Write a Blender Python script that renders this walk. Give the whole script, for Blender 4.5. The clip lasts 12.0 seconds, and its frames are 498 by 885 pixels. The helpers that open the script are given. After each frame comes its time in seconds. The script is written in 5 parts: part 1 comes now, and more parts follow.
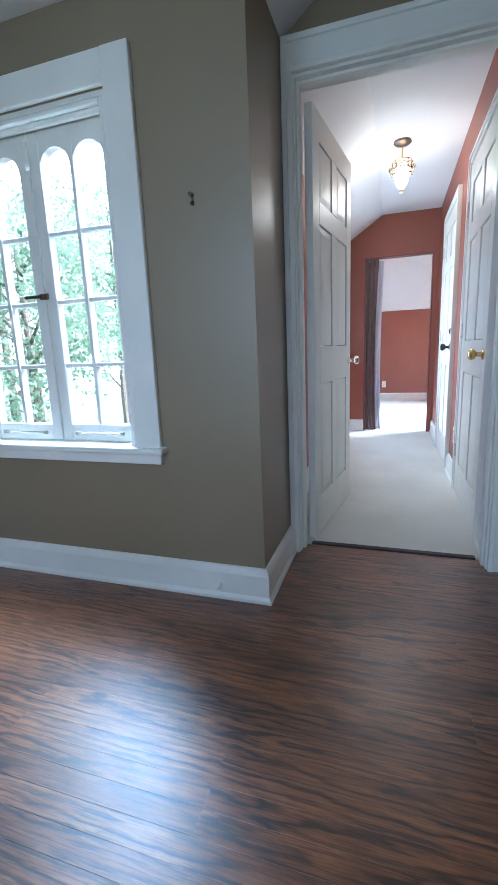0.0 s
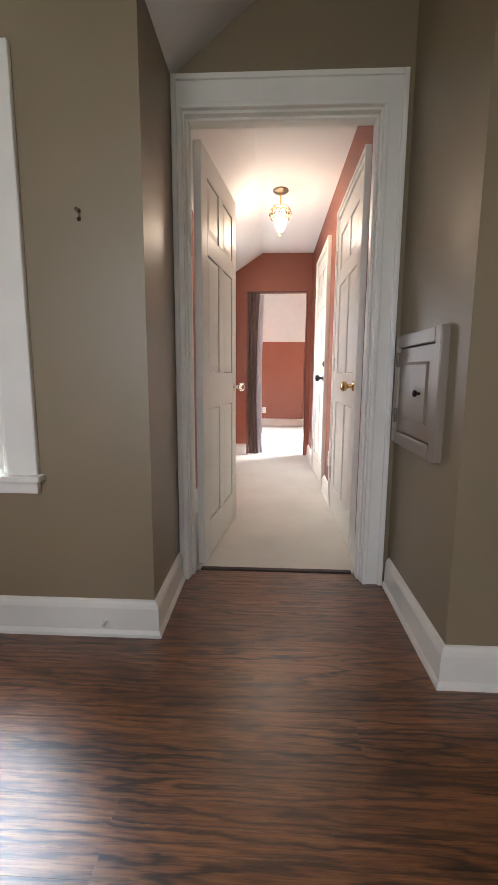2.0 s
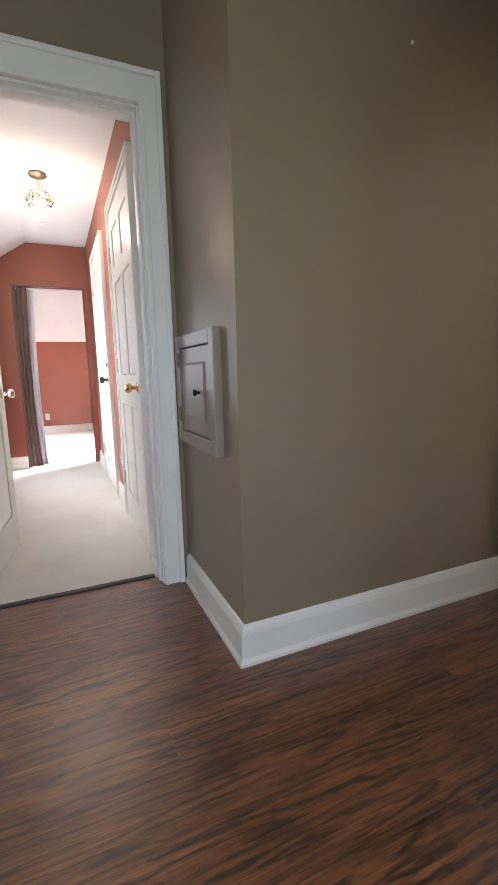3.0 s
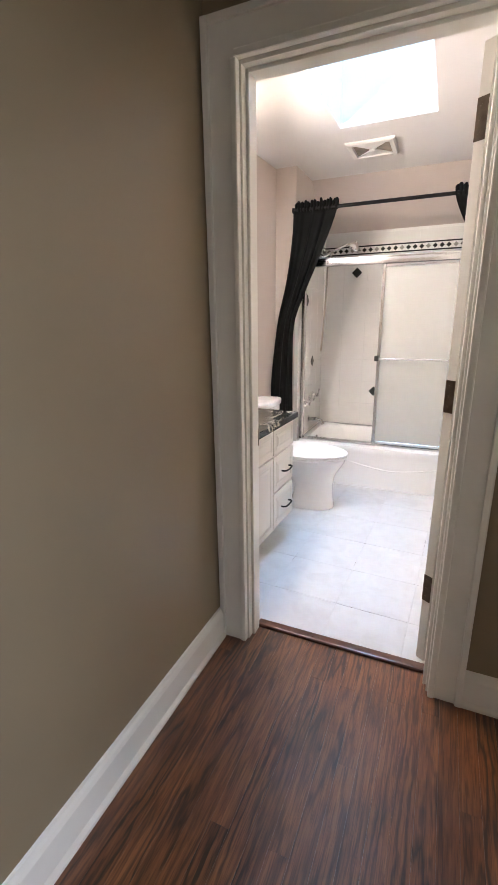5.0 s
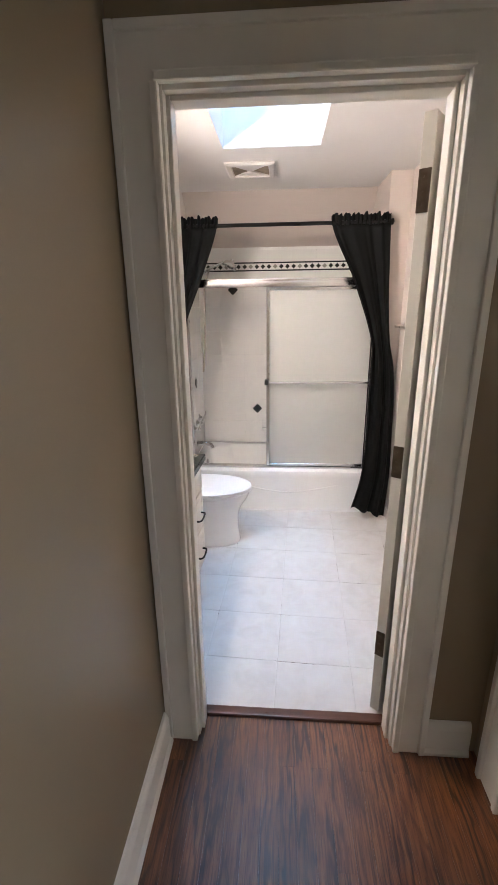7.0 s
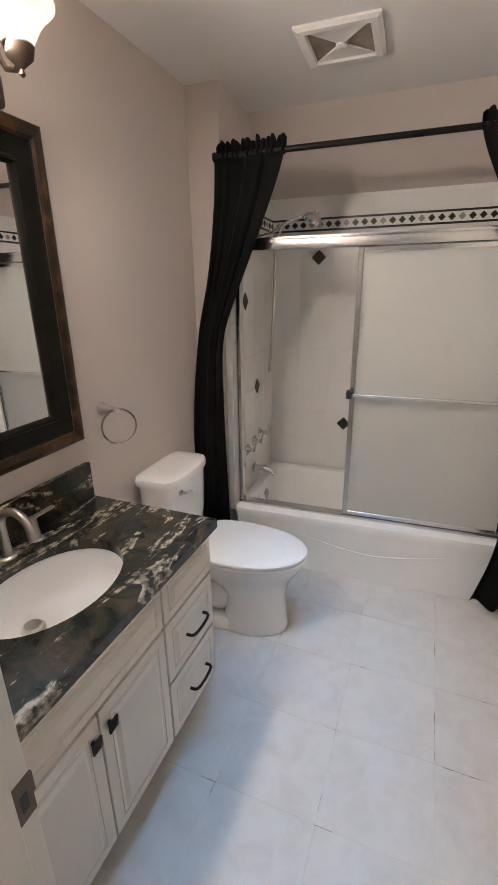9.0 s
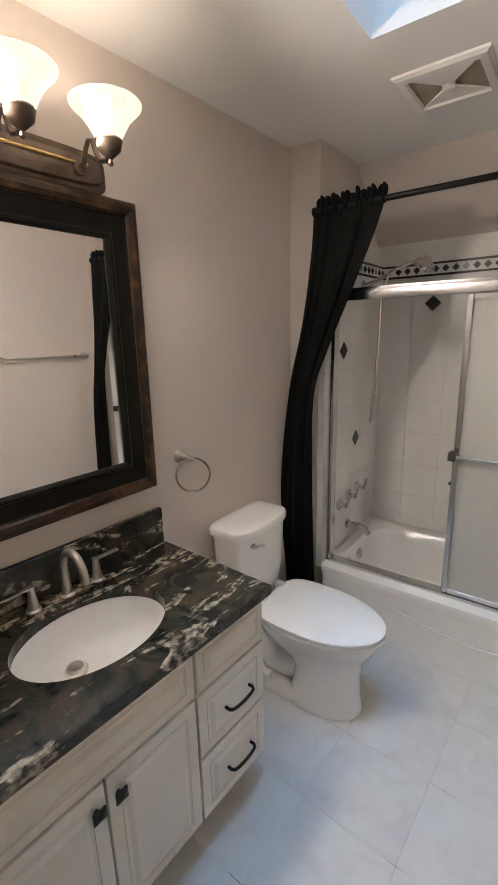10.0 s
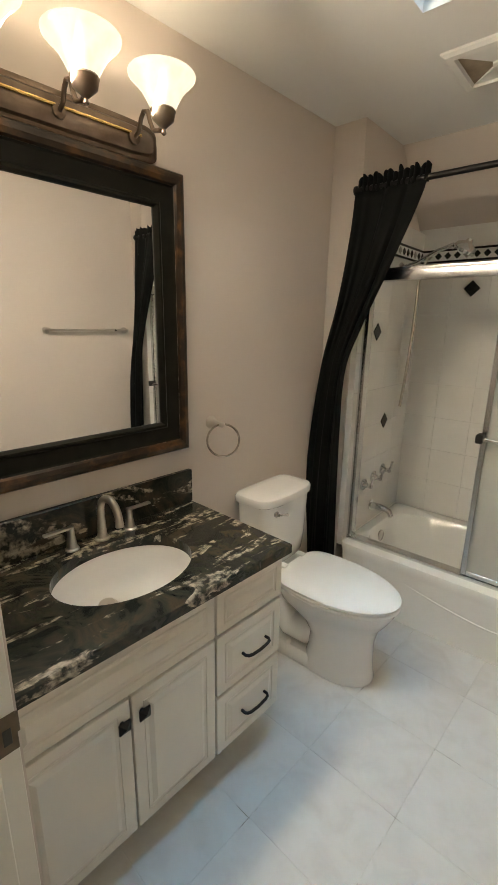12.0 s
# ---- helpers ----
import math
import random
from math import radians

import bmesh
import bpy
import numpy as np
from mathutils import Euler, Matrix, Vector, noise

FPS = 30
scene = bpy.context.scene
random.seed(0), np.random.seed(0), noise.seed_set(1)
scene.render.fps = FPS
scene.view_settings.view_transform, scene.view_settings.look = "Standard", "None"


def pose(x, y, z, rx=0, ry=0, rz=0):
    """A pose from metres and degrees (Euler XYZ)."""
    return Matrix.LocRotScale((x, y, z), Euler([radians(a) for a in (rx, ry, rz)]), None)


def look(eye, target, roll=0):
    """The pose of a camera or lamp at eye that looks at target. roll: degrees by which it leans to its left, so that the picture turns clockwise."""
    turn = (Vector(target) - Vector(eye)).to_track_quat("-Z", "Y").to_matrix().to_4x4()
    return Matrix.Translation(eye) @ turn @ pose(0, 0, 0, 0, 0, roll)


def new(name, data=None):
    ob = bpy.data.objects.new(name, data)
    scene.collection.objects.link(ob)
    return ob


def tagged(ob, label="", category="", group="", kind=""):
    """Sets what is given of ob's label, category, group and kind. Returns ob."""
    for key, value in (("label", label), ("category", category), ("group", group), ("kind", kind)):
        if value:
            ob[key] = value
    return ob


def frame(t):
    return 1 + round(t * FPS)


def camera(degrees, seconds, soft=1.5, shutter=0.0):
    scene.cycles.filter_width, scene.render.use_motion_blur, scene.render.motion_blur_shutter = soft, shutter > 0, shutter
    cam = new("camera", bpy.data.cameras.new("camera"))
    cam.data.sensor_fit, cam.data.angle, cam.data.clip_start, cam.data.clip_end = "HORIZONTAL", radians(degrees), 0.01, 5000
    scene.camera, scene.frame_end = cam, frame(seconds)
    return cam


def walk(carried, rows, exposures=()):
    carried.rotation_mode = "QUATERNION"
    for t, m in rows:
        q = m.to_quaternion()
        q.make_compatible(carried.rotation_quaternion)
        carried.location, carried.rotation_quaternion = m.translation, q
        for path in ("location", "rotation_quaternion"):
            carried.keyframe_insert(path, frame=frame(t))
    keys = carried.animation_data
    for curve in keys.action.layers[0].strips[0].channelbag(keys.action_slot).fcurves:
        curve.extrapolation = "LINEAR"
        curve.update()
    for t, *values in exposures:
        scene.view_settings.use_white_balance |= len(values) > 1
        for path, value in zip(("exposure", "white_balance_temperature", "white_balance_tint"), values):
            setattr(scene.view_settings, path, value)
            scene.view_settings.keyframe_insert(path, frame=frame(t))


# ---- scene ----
cam = camera(59.3, 12.0)
PATH = [
    (0, (1.304, -1.823, 0.985), (-0.554, -2.442, 0.578), -2.4),
    (0.5, (1.315, -1.844, 1.009), (-0.39, -2.836, 0.679), -1.9),
    (1, (1.321, -1.847, 1.0), (-0.409, -2.808, 0.711), -0.5),
    (1.5, (1.314, -1.797, 1.007), (-0.563, -2.422, 0.709), 0.1),
    (2, (1.306, -1.855, 0.991), (-0.667, -1.952, 0.68), 0.3),
    (2.5, (1.322, -1.857, 0.98), (-0.609, -1.45, 0.657), -0.5),
    (3, (1.276, -1.812, 0.997), (-0.534, -1.024, 0.676), -1.4),
    (3.5, (1.148, -1.71, 1.056), (-0.513, -0.66, 0.688), -1.2),
    (3.7, (1.136, -1.684, 1.092), (-0.458, -0.543, 0.697), -0.9),
    (5.3, (0.73, -1.435, 1.403), (0.096, 0.376, 0.839), -0.4),
    (5.5, (0.711, -1.431, 1.433), (0.141, 0.401, 0.869), -0.1),
    (6, (0.566, -1.353, 1.489), (0.225, 0.527, 0.898), -0.1),
    (6.5, (0.449, -1.308, 1.584), (0.281, 0.591, 0.981), -0.6),
    (6.7, (0.424, -1.308, 1.595), (0.28, 0.594, 0.992), -0.7),
    (8.3, (0.471, -0.526, 1.522), (0.221, 1.36, 0.906), -0.5),
    (8.5, (0.503, -0.445, 1.552), (0.157, 1.418, 0.911), -0.6),
    (9, (0.552, -0.168, 1.522), (-0.081, 1.612, 0.865), -0.8),
    (9.5, (0.61, 0.001, 1.533), (-0.286, 1.665, 0.877), -0.6),
    (10, (0.698, 0.011, 1.567), (-0.465, 1.565, 1.082), -1.4),
    (10.5, (0.744, -0.035, 1.591), (-0.543, 1.484, 1.399), -1.0),
    (11, (0.773, -0.073, 1.599), (-0.524, 1.449, 1.589), -0.8),
    (11.5, (0.766, -0.068, 1.559), (-0.518, 1.453, 1.364), 0.1),
    (12, (0.75, -0.061, 1.496), (-0.507, 1.405, 0.973), 0.9),
]
walk(cam, [(t, look(eye, target, roll)) for t, eye, target, roll in PATH],
     exposures=[(0.0, 1.5, 4850, 8), (0.7, 1.58, 5400, 12), (1.5, 1.5, 6300, 16), (2.2, 1.55, 6700, 20), (2.6, 1.55, 6300, 17), (3.0, 1.9, 6000, 16), (3.4, 2.25, 6300, 19), (3.7, 2.3, 6300, 20), (5.3, 2.28, 6100, 20), (6.7, 2.0, 6100, 20), (8.3, 1.62, 6150, 19), (9.0, 1.25, 6250, 18), (9.5, 1.06, 6300, 18), (10.5, 1.14, 6200, 12), (11.5, 1.06, 6600, 11), (12.0, 1.2, 7000, 7)])

# ---- world, sun, large lights ----
world = bpy.data.worlds.new("sky")
scene.world = world
world.use_nodes = True
wn = world.node_tree
sky = wn.nodes.new("ShaderNodeTexSky")
sky.sky_type = "NISHITA"
sky.sun_disc = False
sky.dust_density = 5.0
sky.sun_elevation = radians(37)
sky.sun_rotation = radians(0)
wn.nodes["Background"].inputs["Strength"].default_value = 0.15
wn.links.new(sky.outputs["Color"], wn.nodes["Background"].inputs["Color"])


def lamp(name, kind, m, energy, color, **kw):
    data = bpy.data.lights.new(name, kind)
    data.energy, data.color = energy, color
    if kind == "SUN":
        data.angle = kw["angle"]
    if kind == "AREA":
        data.spread = radians(kw.get("spread", 180))
        data.shape, data.size, data.size_y = "RECTANGLE", kw["w"], kw["h"]
    if kind == "POINT":
        data.shadow_soft_size = kw["r"]
    ob = new(name, data)
    ob.matrix_world = m
    return ob


lamp("sun", "SUN", look((0, 0, 10), (-0.04, -0.75, 10 - 0.56)), 5.0, (1.0, 0.95, 0.86), angle=radians(0.53))
# daylight in the window openings
lamp("window_daylight", "AREA", look((-1.15, -3.235, 2.75), (0.35, -3.0, 0.4)), 150.0, (0.74, 0.90, 1.0), w=1.4, h=1.2)
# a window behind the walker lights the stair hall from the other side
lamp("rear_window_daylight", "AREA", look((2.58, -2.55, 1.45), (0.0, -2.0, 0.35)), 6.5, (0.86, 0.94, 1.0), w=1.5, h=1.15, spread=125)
lamp("skylight_daylight", "AREA", look((0.357, 0.98, 4.56), (0.357, 0.98, 0.0)), 8.0, (0.27, 0.62, 1.0), w=0.5, h=0.94, spread=95)
lamp("far_window_daylight", "AREA", look((-5.3, -0.05, 1.4), (-5.15, -1.55, 0.0)), 48.0, (0.86, 0.94, 1.0), w=1.1, h=0.65, spread=80)
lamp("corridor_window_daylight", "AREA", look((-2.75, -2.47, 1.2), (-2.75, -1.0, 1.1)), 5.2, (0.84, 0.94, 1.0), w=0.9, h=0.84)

# ---- materials ----


def nodes_of(name):
    m = bpy.data.materials.new(name)
    m.use_nodes = True
    nt = m.node_tree
    return m, nt, nt.nodes["Principled BSDF"]


def noise_node(nt, vec, scale, detail=4.0, rough=0.55, dist=0.0):
    n = nt.nodes.new("ShaderNodeTexNoise")
    n.inputs["Scale"].default_value = scale
    n.inputs["Detail"].default_value = detail
    n.inputs["Roughness"].default_value = rough
    n.inputs["Distortion"].default_value = dist
    nt.links.new(vec, n.inputs["Vector"])
    return n


def ramp(nt, fac, stops):
    r = nt.nodes.new("ShaderNodeValToRGB")
    els = r.color_ramp.elements
    while len(els) < len(stops):
        els.new(0.5)
    for e, (p, c) in zip(els, stops):
        e.position, e.color = p, (*c, 1)
    nt.links.new(fac, r.inputs["Fac"])
    return r


def mapped(nt, scale=(1, 1, 1), spread=0.0):
    tc = nt.nodes.new("ShaderNodeTexCoord")
    mp = nt.nodes.new("ShaderNodeMapping")
    mp.inputs["Scale"].default_value = scale
    nt.links.new(tc.outputs["Object"], mp.inputs["Vector"])
    if spread:
        oi = nt.nodes.new("ShaderNodeObjectInfo")
        mu = nt.nodes.new("ShaderNodeVectorMath")
        mu.operation = "MULTIPLY"
        mu.inputs[1].default_value = (spread, spread * 1.7, spread * 0.6)
        nt.links.new(oi.outputs["Random"], mu.inputs[0])
        nt.links.new(mu.outputs["Vector"], mp.inputs["Location"])
    return mp.outputs["Vector"]


def bump_of(nt, bsdf, height, strength, distance):
    b = nt.nodes.new("ShaderNodeBump")
    b.inputs["Strength"].default_value = strength
    b.inputs["Distance"].default_value = distance
    nt.links.new(height, b.inputs["Height"])
    nt.links.new(b.outputs["Normal"], bsdf.inputs["Normal"])


def shade(c, k):
    return tuple(min(1.0, max(0.0, v * k)) for v in c)


def paint(name, col, rough=0.5, metal=0.0, var=0.06, scale=3.0, bump=0.15, bscale=350.0, bdist=0.0006, coat=0.0, spread=0.0, stretch=(1, 1, 1)):
    """A coated or plain surface: broad stains, fine grain, light relief."""
    m, nt, b = nodes_of(name)
    v = mapped(nt, stretch, spread)
    big = noise_node(nt, v, scale, 3.0)
    fine = noise_node(nt, v, bscale, 3.0)
    r = ramp(nt, big.outputs["Fac"], [(0.3, shade(col, 1 - var)), (0.7, shade(col, 1 + var))])
    nt.links.new(r.outputs["Color"], b.inputs["Base Color"])
    rr = nt.nodes.new("ShaderNodeMapRange")
    rr.inputs["To Min"].default_value = max(0.02, rough - 0.06)
    rr.inputs["To Max"].default_value = min(1.0, rough + 0.06)
    nt.links.new(big.outputs["Fac"], rr.inputs["Value"])
    nt.links.new(rr.outputs["Result"], b.inputs["Roughness"])
    b.inputs["Metallic"].default_value = metal
    b.inputs["Coat Weight"].default_value = coat
    if bump:
        bump_of(nt, b, fine.outputs["Fac"], bump, bdist)
    return m


OLIVE = paint("olive_wall_paint", (0.250, 0.195, 0.122), 0.42, var=0.05, scale=1.4, bump=0.25, bscale=180, bdist=0.0008)
WHITE_CEIL = paint("white_ceiling_paint", (0.78, 0.77, 0.75), 0.8, var=0.03, scale=1.2, bump=0.2, bscale=160)
TRIM = paint("white_trim_paint", (0.78, 0.76, 0.69), 0.38, var=0.04, scale=4.0, bump=0.12, bscale=90)
DOORW = paint("cream_door_paint", (0.76, 0.74, 0.67), 0.42, var=0.04, scale=3.0, bump=0.12, bscale=90)
RED = paint("brick_red_paint", (0.28, 0.083, 0.048), 0.5, var=0.06, scale=1.5, bump=0.2, bscale=180)
REDTRIM = paint("dark_red_trim", (0.16, 0.05, 0.035), 0.4, var=0.08, scale=3.0)
TAUPE = paint("greige_wall_paint", (0.61, 0.54, 0.485), 0.6, var=0.03, scale=1.3, bump=0.2, bscale=170)
CABINET = paint("ivory_cabinet_lacquer", (0.70, 0.66, 0.58), 0.35, var=0.03, scale=5.0, bump=0.08, bscale=120)
PORC = paint("white_porcelain", (0.80, 0.79, 0.77), 0.07, var=0.015, scale=4.0, bump=0.0, coat=0.4)
ACRYL = paint("white_tub_enamel", (0.82, 0.82, 0.80), 0.12, var=0.015, scale=3.0, bump=0.0, coat=0.3)
STEEL = paint("satin_steel_ring", (0.5, 0.47, 0.43), 0.22, metal=1.0, var=0.08, scale=12.0, bump=0.0)
CHROME = paint("chrome", (0.62, 0.62, 0.62), 0.12, metal=1.0, var=0.05, scale=9.0, bump=0.0)
ALU = paint("bright_anodised_aluminium", (0.66, 0.66, 0.66), 0.24, metal=1.0, var=0.04, scale=9.0, bump=0.05, bscale=300)
NICKEL = paint("brushed_nickel", (0.60, 0.56, 0.50), 0.3, metal=1.0, var=0.06, scale=9.0, bump=0.1, bscale=400)
BRASS = paint("polished_brass", (0.72, 0.50, 0.20), 0.22, metal=1.0, var=0.06, scale=9.0, bump=0.0)
BRONZE = paint("oil_rubbed_bronze", (0.15, 0.11, 0.082), 0.33, metal=0.85, var=0.3, scale=14.0, bump=0.1, bscale=200)
IRON = paint("black_iron_pull", (0.02, 0.019, 0.018), 0.42, metal=0.6, var=0.2, scale=20.0)
HINGE = paint("aged_bronze_hinge", (0.13, 0.10, 0.07), 0.4, metal=0.8, var=0.25, scale=30.0)
BLACKMETAL = paint("black_rod", (0.015, 0.014, 0.014), 0.3, metal=0.7, var=0.1)
RUBBER = paint("black_plastic", (0.015, 0.015, 0.015), 0.5, var=0.1)
PLASTIC = paint("white_plastic", (0.76, 0.75, 0.72), 0.4, var=0.03)
PLINTH = paint("dark_threshold_wood", (0.11, 0.045, 0.025), 0.3, var=0.25, scale=6.0, stretch=(1, 6, 1), coat=0.2)
DARKSTRIP = paint("dark_carpet_bar", (0.035, 0.025, 0.02), 0.5, var=0.2)


def wood_floor():
    """Plain-sawn oak strips: nested arches of dark grain, pores, blotchy dark stain."""
    m, nt, b = nodes_of("stained_oak_boards")

    def math_node(op, a, c=None, d=None):
        n = nt.nodes.new("ShaderNodeMath")
        n.operation = op
        for k, v in enumerate((a, c, d)):
            if v is None:
                continue
            if isinstance(v, (int, float)):
                n.inputs[k].default_value = v
            else:
                nt.links.new(v, n.inputs[k])
        return n.outputs["Value"]

    def vec_node(op, a, c, d=None):
        n = nt.nodes.new("ShaderNodeVectorMath")
        n.operation = op
        for k, v in enumerate((a, c, d)):
            if v is None:
                continue
            if isinstance(v, tuple):
                n.inputs[k].default_value = v
            else:
                nt.links.new(v, n.inputs[k])
        return n

    def mixed(kind, fac, a, c):
        n = nt.nodes.new("ShaderNodeMixRGB")
        n.blend_type = kind
        n.inputs["Fac"].default_value = fac
        nt.links.new(a, n.inputs["Color1"])
        nt.links.new(c, n.inputs["Color2"])
        return n.outputs["Color"]

    tc = nt.nodes.new("ShaderNodeTexCoord")
    oi = nt.nodes.new("ShaderNodeObjectInfo")
    wn_ = nt.nodes.new("ShaderNodeTexWhiteNoise")
    wn_.noise_dimensions = "1D"
    nt.links.new(math_node("MULTIPLY", oi.outputs["Random"], 917.0), wn_.inputs["W"])
    # each board is cut at its own place from the log
    shift = vec_node("MULTIPLY_ADD", wn_.outputs["Color"], (0.15, -0.12, 0.0), (-0.105, 0.0, 0.0)).outputs["Vector"]
    flat = vec_node("MULTIPLY", tc.outputs["Object"], (1.0, 0.060, 0.0)).outputs["Vector"]
    log = vec_node("ADD", flat, shift).outputs["Vector"]
    v = mapped(nt, (1.0, 0.10, 1.0), 40.0)
    wobble = noise_node(nt, v, 24.0, 4.0, 0.55)
    bend = vec_node("MULTIPLY_ADD", wobble.outputs["Color"], (0.034, 0.030, 0.0), log).outputs["Vector"]
    radius = vec_node("LENGTH", bend, None).outputs["Value"]
    uneven = noise_node(nt, mapped(nt, (1.0, 0.16, 1.0), 29.0), 26.0, 3.0)
    phase = math_node("ADD", math_node("MULTIPLY", radius, 300.0), math_node("MULTIPLY", uneven.outputs["Fac"], 15.0))
    rings = math_node("MULTIPLY_ADD", math_node("SINE", phase), 0.5, 0.5)
    patch = noise_node(nt, mapped(nt, (1.0, 0.16, 1.0), 17.0), 11.0, 3.0, 0.55)
    strength = nt.nodes.new("ShaderNodeMapRange")
    strength.inputs["From Min"].default_value, strength.inputs["From Max"].default_value = 0.32, 0.58
    strength.inputs["To Min"].default_value, strength.inputs["To Max"].default_value = 0.15, 1.0
    nt.links.new(patch.outputs["Fac"], strength.inputs["Value"])
    lines = math_node("MULTIPLY", math_node("POWER", rings, 2.4), strength.outputs["Result"])
    fleck = noise_node(nt, mapped(nt, (1.0, 0.05, 1.0), 23.0), 120.0, 5.0, 0.65)
    ground = ramp(nt, fleck.outputs["Fac"], [(0.28, (0.140, 0.050, 0.0185)), (0.50, (0.285, 0.110, 0.040)), (0.72, (0.410, 0.172, 0.066))])
    early = nt.nodes.new("ShaderNodeMixRGB")
    early.inputs["Color2"].default_value = (0.034, 0.0115, 0.0050, 1)
    nt.links.new(lines, early.inputs["Fac"])
    nt.links.new(ground.outputs["Color"], early.inputs["Color1"])
    figure = early
    grain = math_node("MULTIPLY_ADD", lines, -0.6, fleck.outputs["Fac"])
    pores = noise_node(nt, mapped(nt, (1.0, 0.03, 1.0), 11.0), 330.0, 3.0, 0.6)
    pr = ramp(nt, pores.outputs["Fac"], [(0.40, (0.35, 0.30, 0.28)), (0.48, (1, 1, 1))])
    col = mixed("MULTIPLY", 0.7, figure.outputs["Color"], pr.outputs["Color"])
    tone = ramp(nt, oi.outputs["Random"], [(0.0, (0.66, 0.62, 0.60)), (0.5, (0.90, 0.87, 0.85)), (1.0, (1.0, 0.98, 0.94))])
    col = mixed("MULTIPLY", 1.0, col, tone.outputs["Color"])
    geo = nt.nodes.new("ShaderNodeNewGeometry")
    blot = noise_node(nt, vec_node("MULTIPLY", geo.outputs["Position"], (1.0, 0.45, 1.0)).outputs["Vector"], 7.0, 4.0, 0.6)
    stain = ramp(nt, blot.outputs["Fac"], [(0.30, (0.45, 0.41, 0.40)), (0.47, (0.92, 0.91, 0.90)), (0.66, (1.0, 1.0, 1.0))])
    col = mixed("MULTIPLY", 1.0, col, stain.outputs["Color"])
    nt.links.new(col, b.inputs["Base Color"])
    wear = noise_node(nt, geo.outputs["Position"], 2.2, 4.0)
    rr = nt.nodes.new("ShaderNodeMapRange")
    rr.inputs["To Min"].default_value, rr.inputs["To Max"].default_value = 0.28, 0.44
    nt.links.new(wear.outputs["Fac"], rr.inputs["Value"])
    nt.links.new(rr.outputs["Result"], b.inputs["Roughness"])
    b.inputs["Specular IOR Level"].default_value = 0.4
    b.inputs["Coat Weight"].default_value = 0.95
    b.inputs["Coat Roughness"].default_value = 0.35
    bump_of(nt, b, math_node("MULTIPLY_ADD", pores.outputs["Fac"], 0.5, grain), 0.35, 0.0012)
    return m


def granite(name, veins):
    m, nt, b = nodes_of(name)
    v = mapped(nt, (1, 1, 1))
    a = noise_node(nt, v, 7.0, 8.0, 0.65, 1.6)
    base = ramp(nt, a.outputs["Fac"], [(0.3, (0.005, 0.007, 0.006)), (0.45, (0.015, 0.018, 0.0145)), (0.55, (0.036, 0.034, 0.025)), (0.62, (0.060, 0.046, 0.030)), (0.7, (0.018, 0.024, 0.018))])
    v2 = mapped(nt, (2.8, 0.55, 1.0))
    c = noise_node(nt, v2, 3.0, 9.0, 0.62, 2.2)
    vein = ramp(nt, c.outputs["Fac"], [(0.55, (0, 0, 0)), (0.58, (1, 1, 1)), (0.62, (0.6, 0.6, 0.6)), (0.68, (0, 0, 0))])
    d = noise_node(nt, v, 38.0, 5.0)
    crumb = ramp(nt, d.outputs["Fac"], [(0.42, (0, 0, 0)), (0.6, (1, 1, 1))])
    mask = nt.nodes.new("ShaderNodeMath")
    mask.operation = "MULTIPLY"
    nt.links.new(vein.outputs["Color"], mask.inputs[0])
    nt.links.new(crumb.outputs["Color"], mask.inputs[1])
    amount = nt.nodes.new("ShaderNodeMath")
    amount.operation = "MULTIPLY"
    amount.inputs[1].default_value = veins
    nt.links.new(mask.outputs["Value"], amount.inputs[0])
    mx = nt.nodes.new("ShaderNodeMixRGB")
    mx.inputs["Color2"].default_value = (0.50, 0.43, 0.33, 1)
    nt.links.new(amount.outputs["Value"], mx.inputs["Fac"])
    nt.links.new(base.outputs["Color"], mx.inputs["Color1"])
    nt.links.new(mx.outputs["Color"], b.inputs["Base Color"])
    b.inputs["Roughness"].default_value = 0.13
    b.inputs["Specular IOR Level"].default_value = 0.35
    return m


def carpet():
    m, nt, b = nodes_of("cream_carpet_pile")
    v = mapped(nt)
    a = noise_node(nt, v, 260.0, 4.0)
    big = noise_node(nt, v, 2.5, 4.0)
    r = ramp(nt, big.outputs["Fac"], [(0.3, (0.64, 0.60, 0.52)), (0.7, (0.74, 0.70, 0.62))])
    nt.links.new(r.outputs["Color"], b.inputs["Base Color"])
    b.inputs["Roughness"].default_value = 0.95
    bump_of(nt, b, a.outputs["Fac"], 0.8, 0.004)
    return m


def floor_tile():
    m, nt, b = nodes_of("cream_ceramic_floor_tile")
    v = mapped(nt, (1, 1, 1), 11.0)
    a = noise_node(nt, v, 9.0, 6.0, 0.6, 0.6)
    s = noise_node(nt, v, 3.0, 3.0)
    r = ramp(nt, a.outputs["Fac"], [(0.3, (0.58, 0.55, 0.51)), (0.5, (0.63, 0.605, 0.565)), (0.72, (0.665, 0.645, 0.61))])
    nt.links.new(r.outputs["Color"], b.inputs["Base Color"])
    rr = nt.nodes.new("ShaderNodeMapRange")
    rr.inputs["To Min"].default_value, rr.inputs["To Max"].default_value = 0.28, 0.5
    nt.links.new(s.outputs["Fac"], rr.inputs["Value"])
    nt.links.new(rr.outputs["Result"], b.inputs["Roughness"])
    bump_of(nt, b, a.outputs["Fac"], 0.12, 0.002)
    return m


